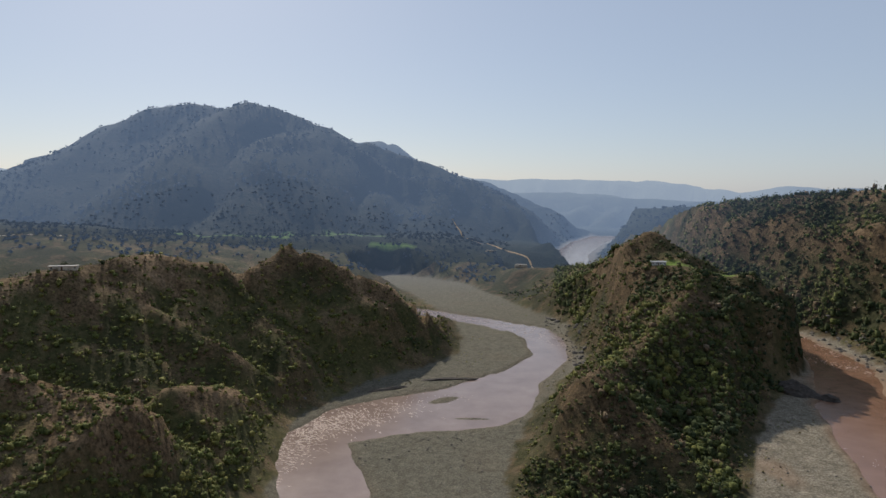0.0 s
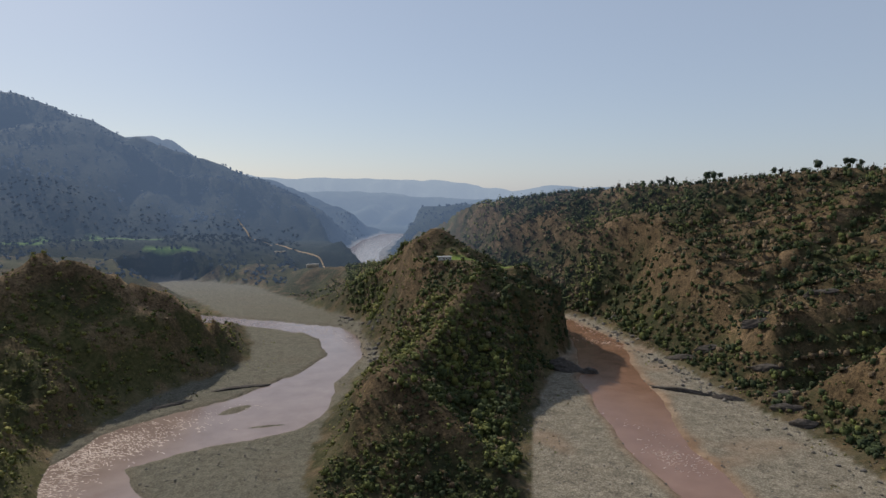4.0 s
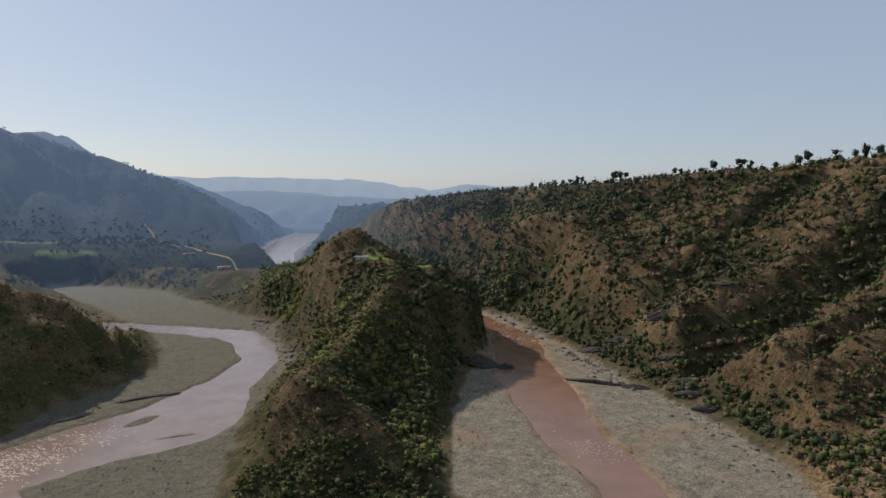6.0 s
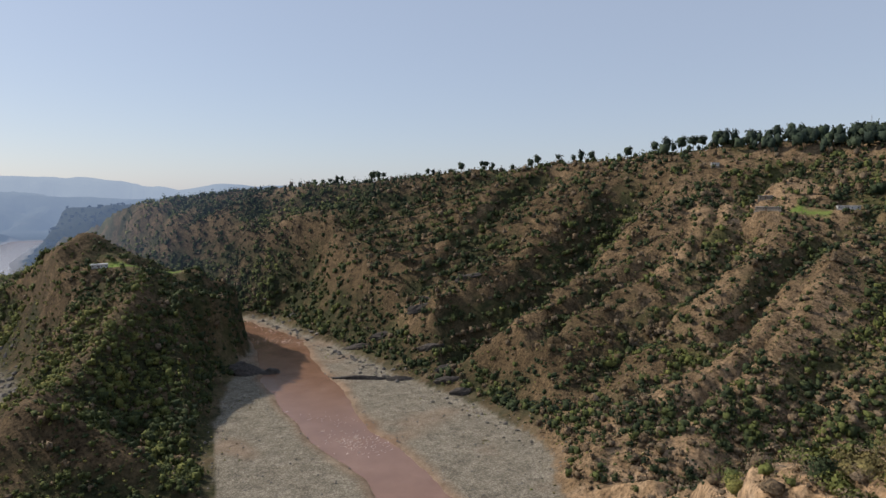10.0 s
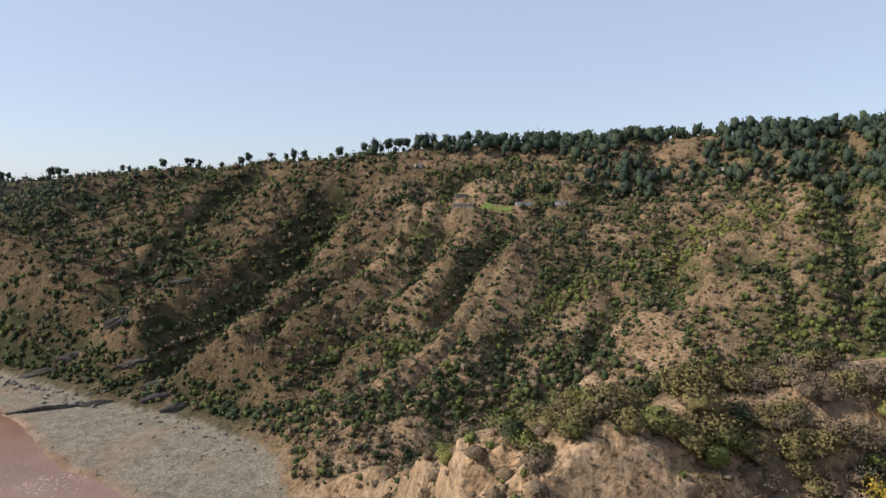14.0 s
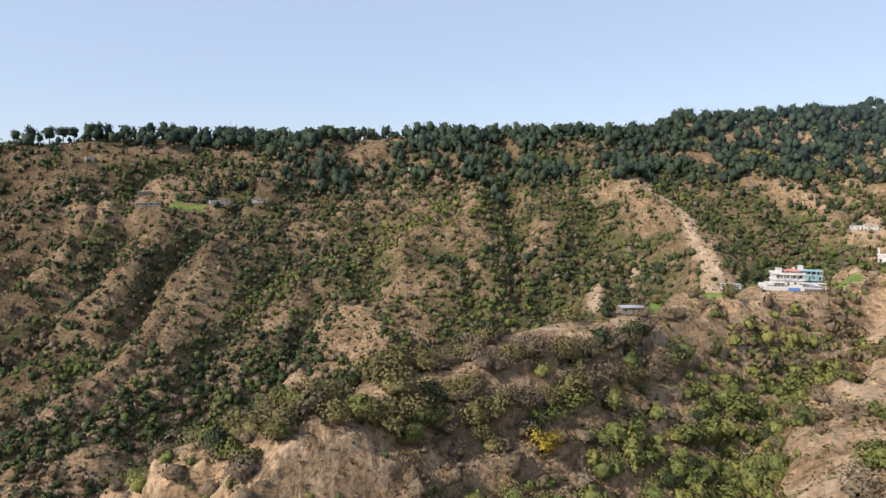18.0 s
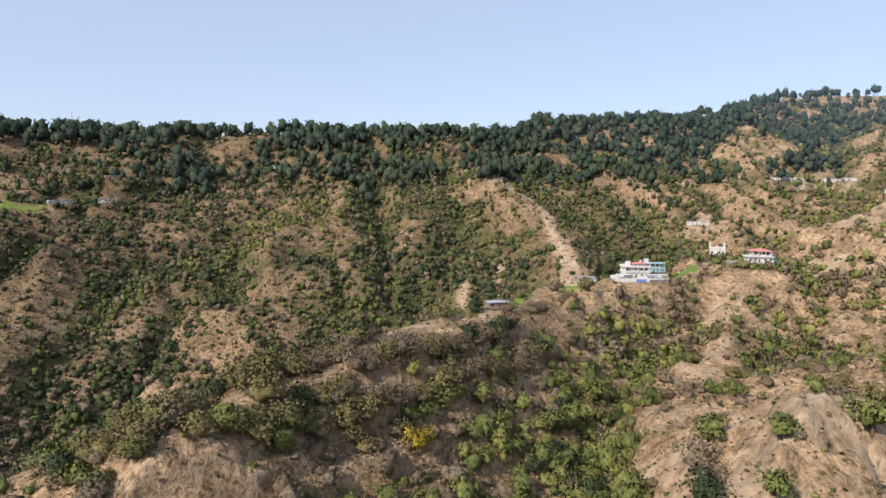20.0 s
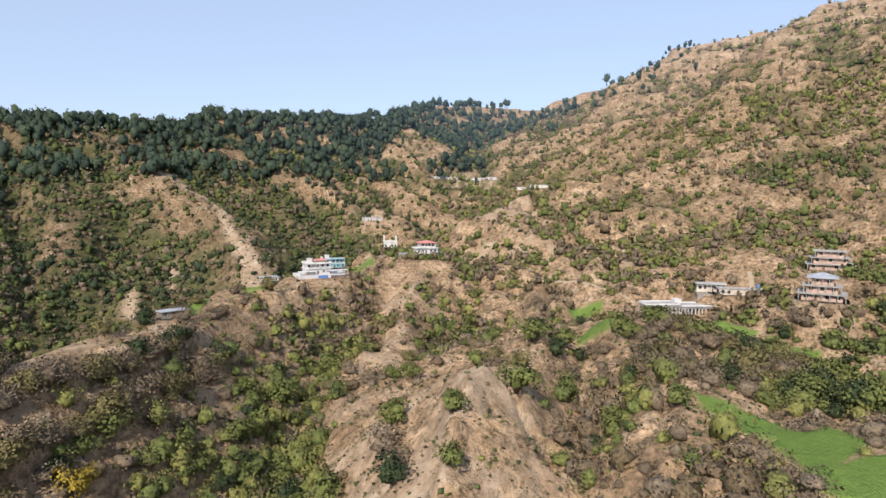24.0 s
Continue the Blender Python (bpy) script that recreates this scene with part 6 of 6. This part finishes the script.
# scrub on the gravel edges
rng = np.random.RandomState(71)
n = 6000
x, y = sow(rng, n, 190, 900, -16, 66)
z, wet, out = land(x, y)
ok = (out > -30) & (out < 4) & (wet > 5) & (rng.rand(n) < 1.2 * smooth(.05, .3, fbm(x / 26, y / 26, 141, 3)))
x, y, z = x[ok], y[ok], z[ok]
r = .4 + .7 * rng.rand(len(x))
scatter("gravel_scrub", np.stack([x, y, z - .1, r, np.full(len(x), .7), .3 + .6 * rng.rand(len(x))], 1), BUSH_FAR, SCRUB, "low dry shrubs along the gravel", "scrub", rng)

# ---- broken water ----
foam, nt, b = material("foam", .6, .3)
nt.links.new(ramp(nt, grain(nt, .8, 5, .7), (.35, (.32, .22, .17)), (.6, (.52, .43, .37))), b.inputs["Base Color"])


def rapids(name, spots, label, seed):
    """Crests of broken water: short curved ridges a few centimetres high."""
    rng = np.random.RandomState(seed)
    v, f = [], []
    for cx, cy, rx, ry, turn, count, size in spots:
        c, s = math.cos(radians(turn)), math.sin(radians(turn))
        for _ in range(count):
            u, w = rng.randn() * rx * .5, rng.randn() * ry * .5
            x0, y0 = cx + u * c - w * s, cy + u * s + w * c
            a = radians(turn) + 1.57 + .5 * rng.randn()
            ln, wd, hg = size * 1.8 * (.4 + rng.rand()), size * .15 * (.5 + rng.rand()), .08 + .16 * rng.rand()
            base = len(v)
            for k in range(7):
                t = k / 6 - .5
                bow = (t * t - .1) * ln * .6
                px, py = x0 + t * ln * math.cos(a) - bow * math.sin(a), y0 + t * ln * math.sin(a) + bow * math.cos(a)
                taper = 1 - (2 * t) ** 2
                for e, zz in ((-1, .01), (0, hg * taper + .02), (1, .01)):
                    v.append((px - e * wd * taper * math.sin(a), py + e * wd * taper * math.cos(a), zz))
            for k in range(6):
                for e in range(2):
                    i = base + k * 3 + e
                    f.append((i, i + 3, i + 4, i + 1))
    return tagged(new(name, mesh_of(name, v, f, foam, True)), label, "rapids", kind="stuff")


rapids("rapids", [(222, 272, 22, 14, -75, 130, 1.5), (236, 305, 40, 12, -70, 40, 1.0), (332, 512, 34, 12, -60, 110, 1.6), (352, 575, 40, 8, -100, 60, 1.5)],
       "white broken water on the brown river", 81)
rapids("rapids", [(-62, 384, 50, 22, 35, 700, 1.6), (-80, 345, 44, 14, 80, 520, 1.5), (-10, 424, 34, 10, 15, 60, 1.0), (98, 630, 50, 18, 100, 70, 1.2), (60, 685, 60, 12, 145, 50, 1.2)],
       "pale rippling shallows on the wide bend", 82)
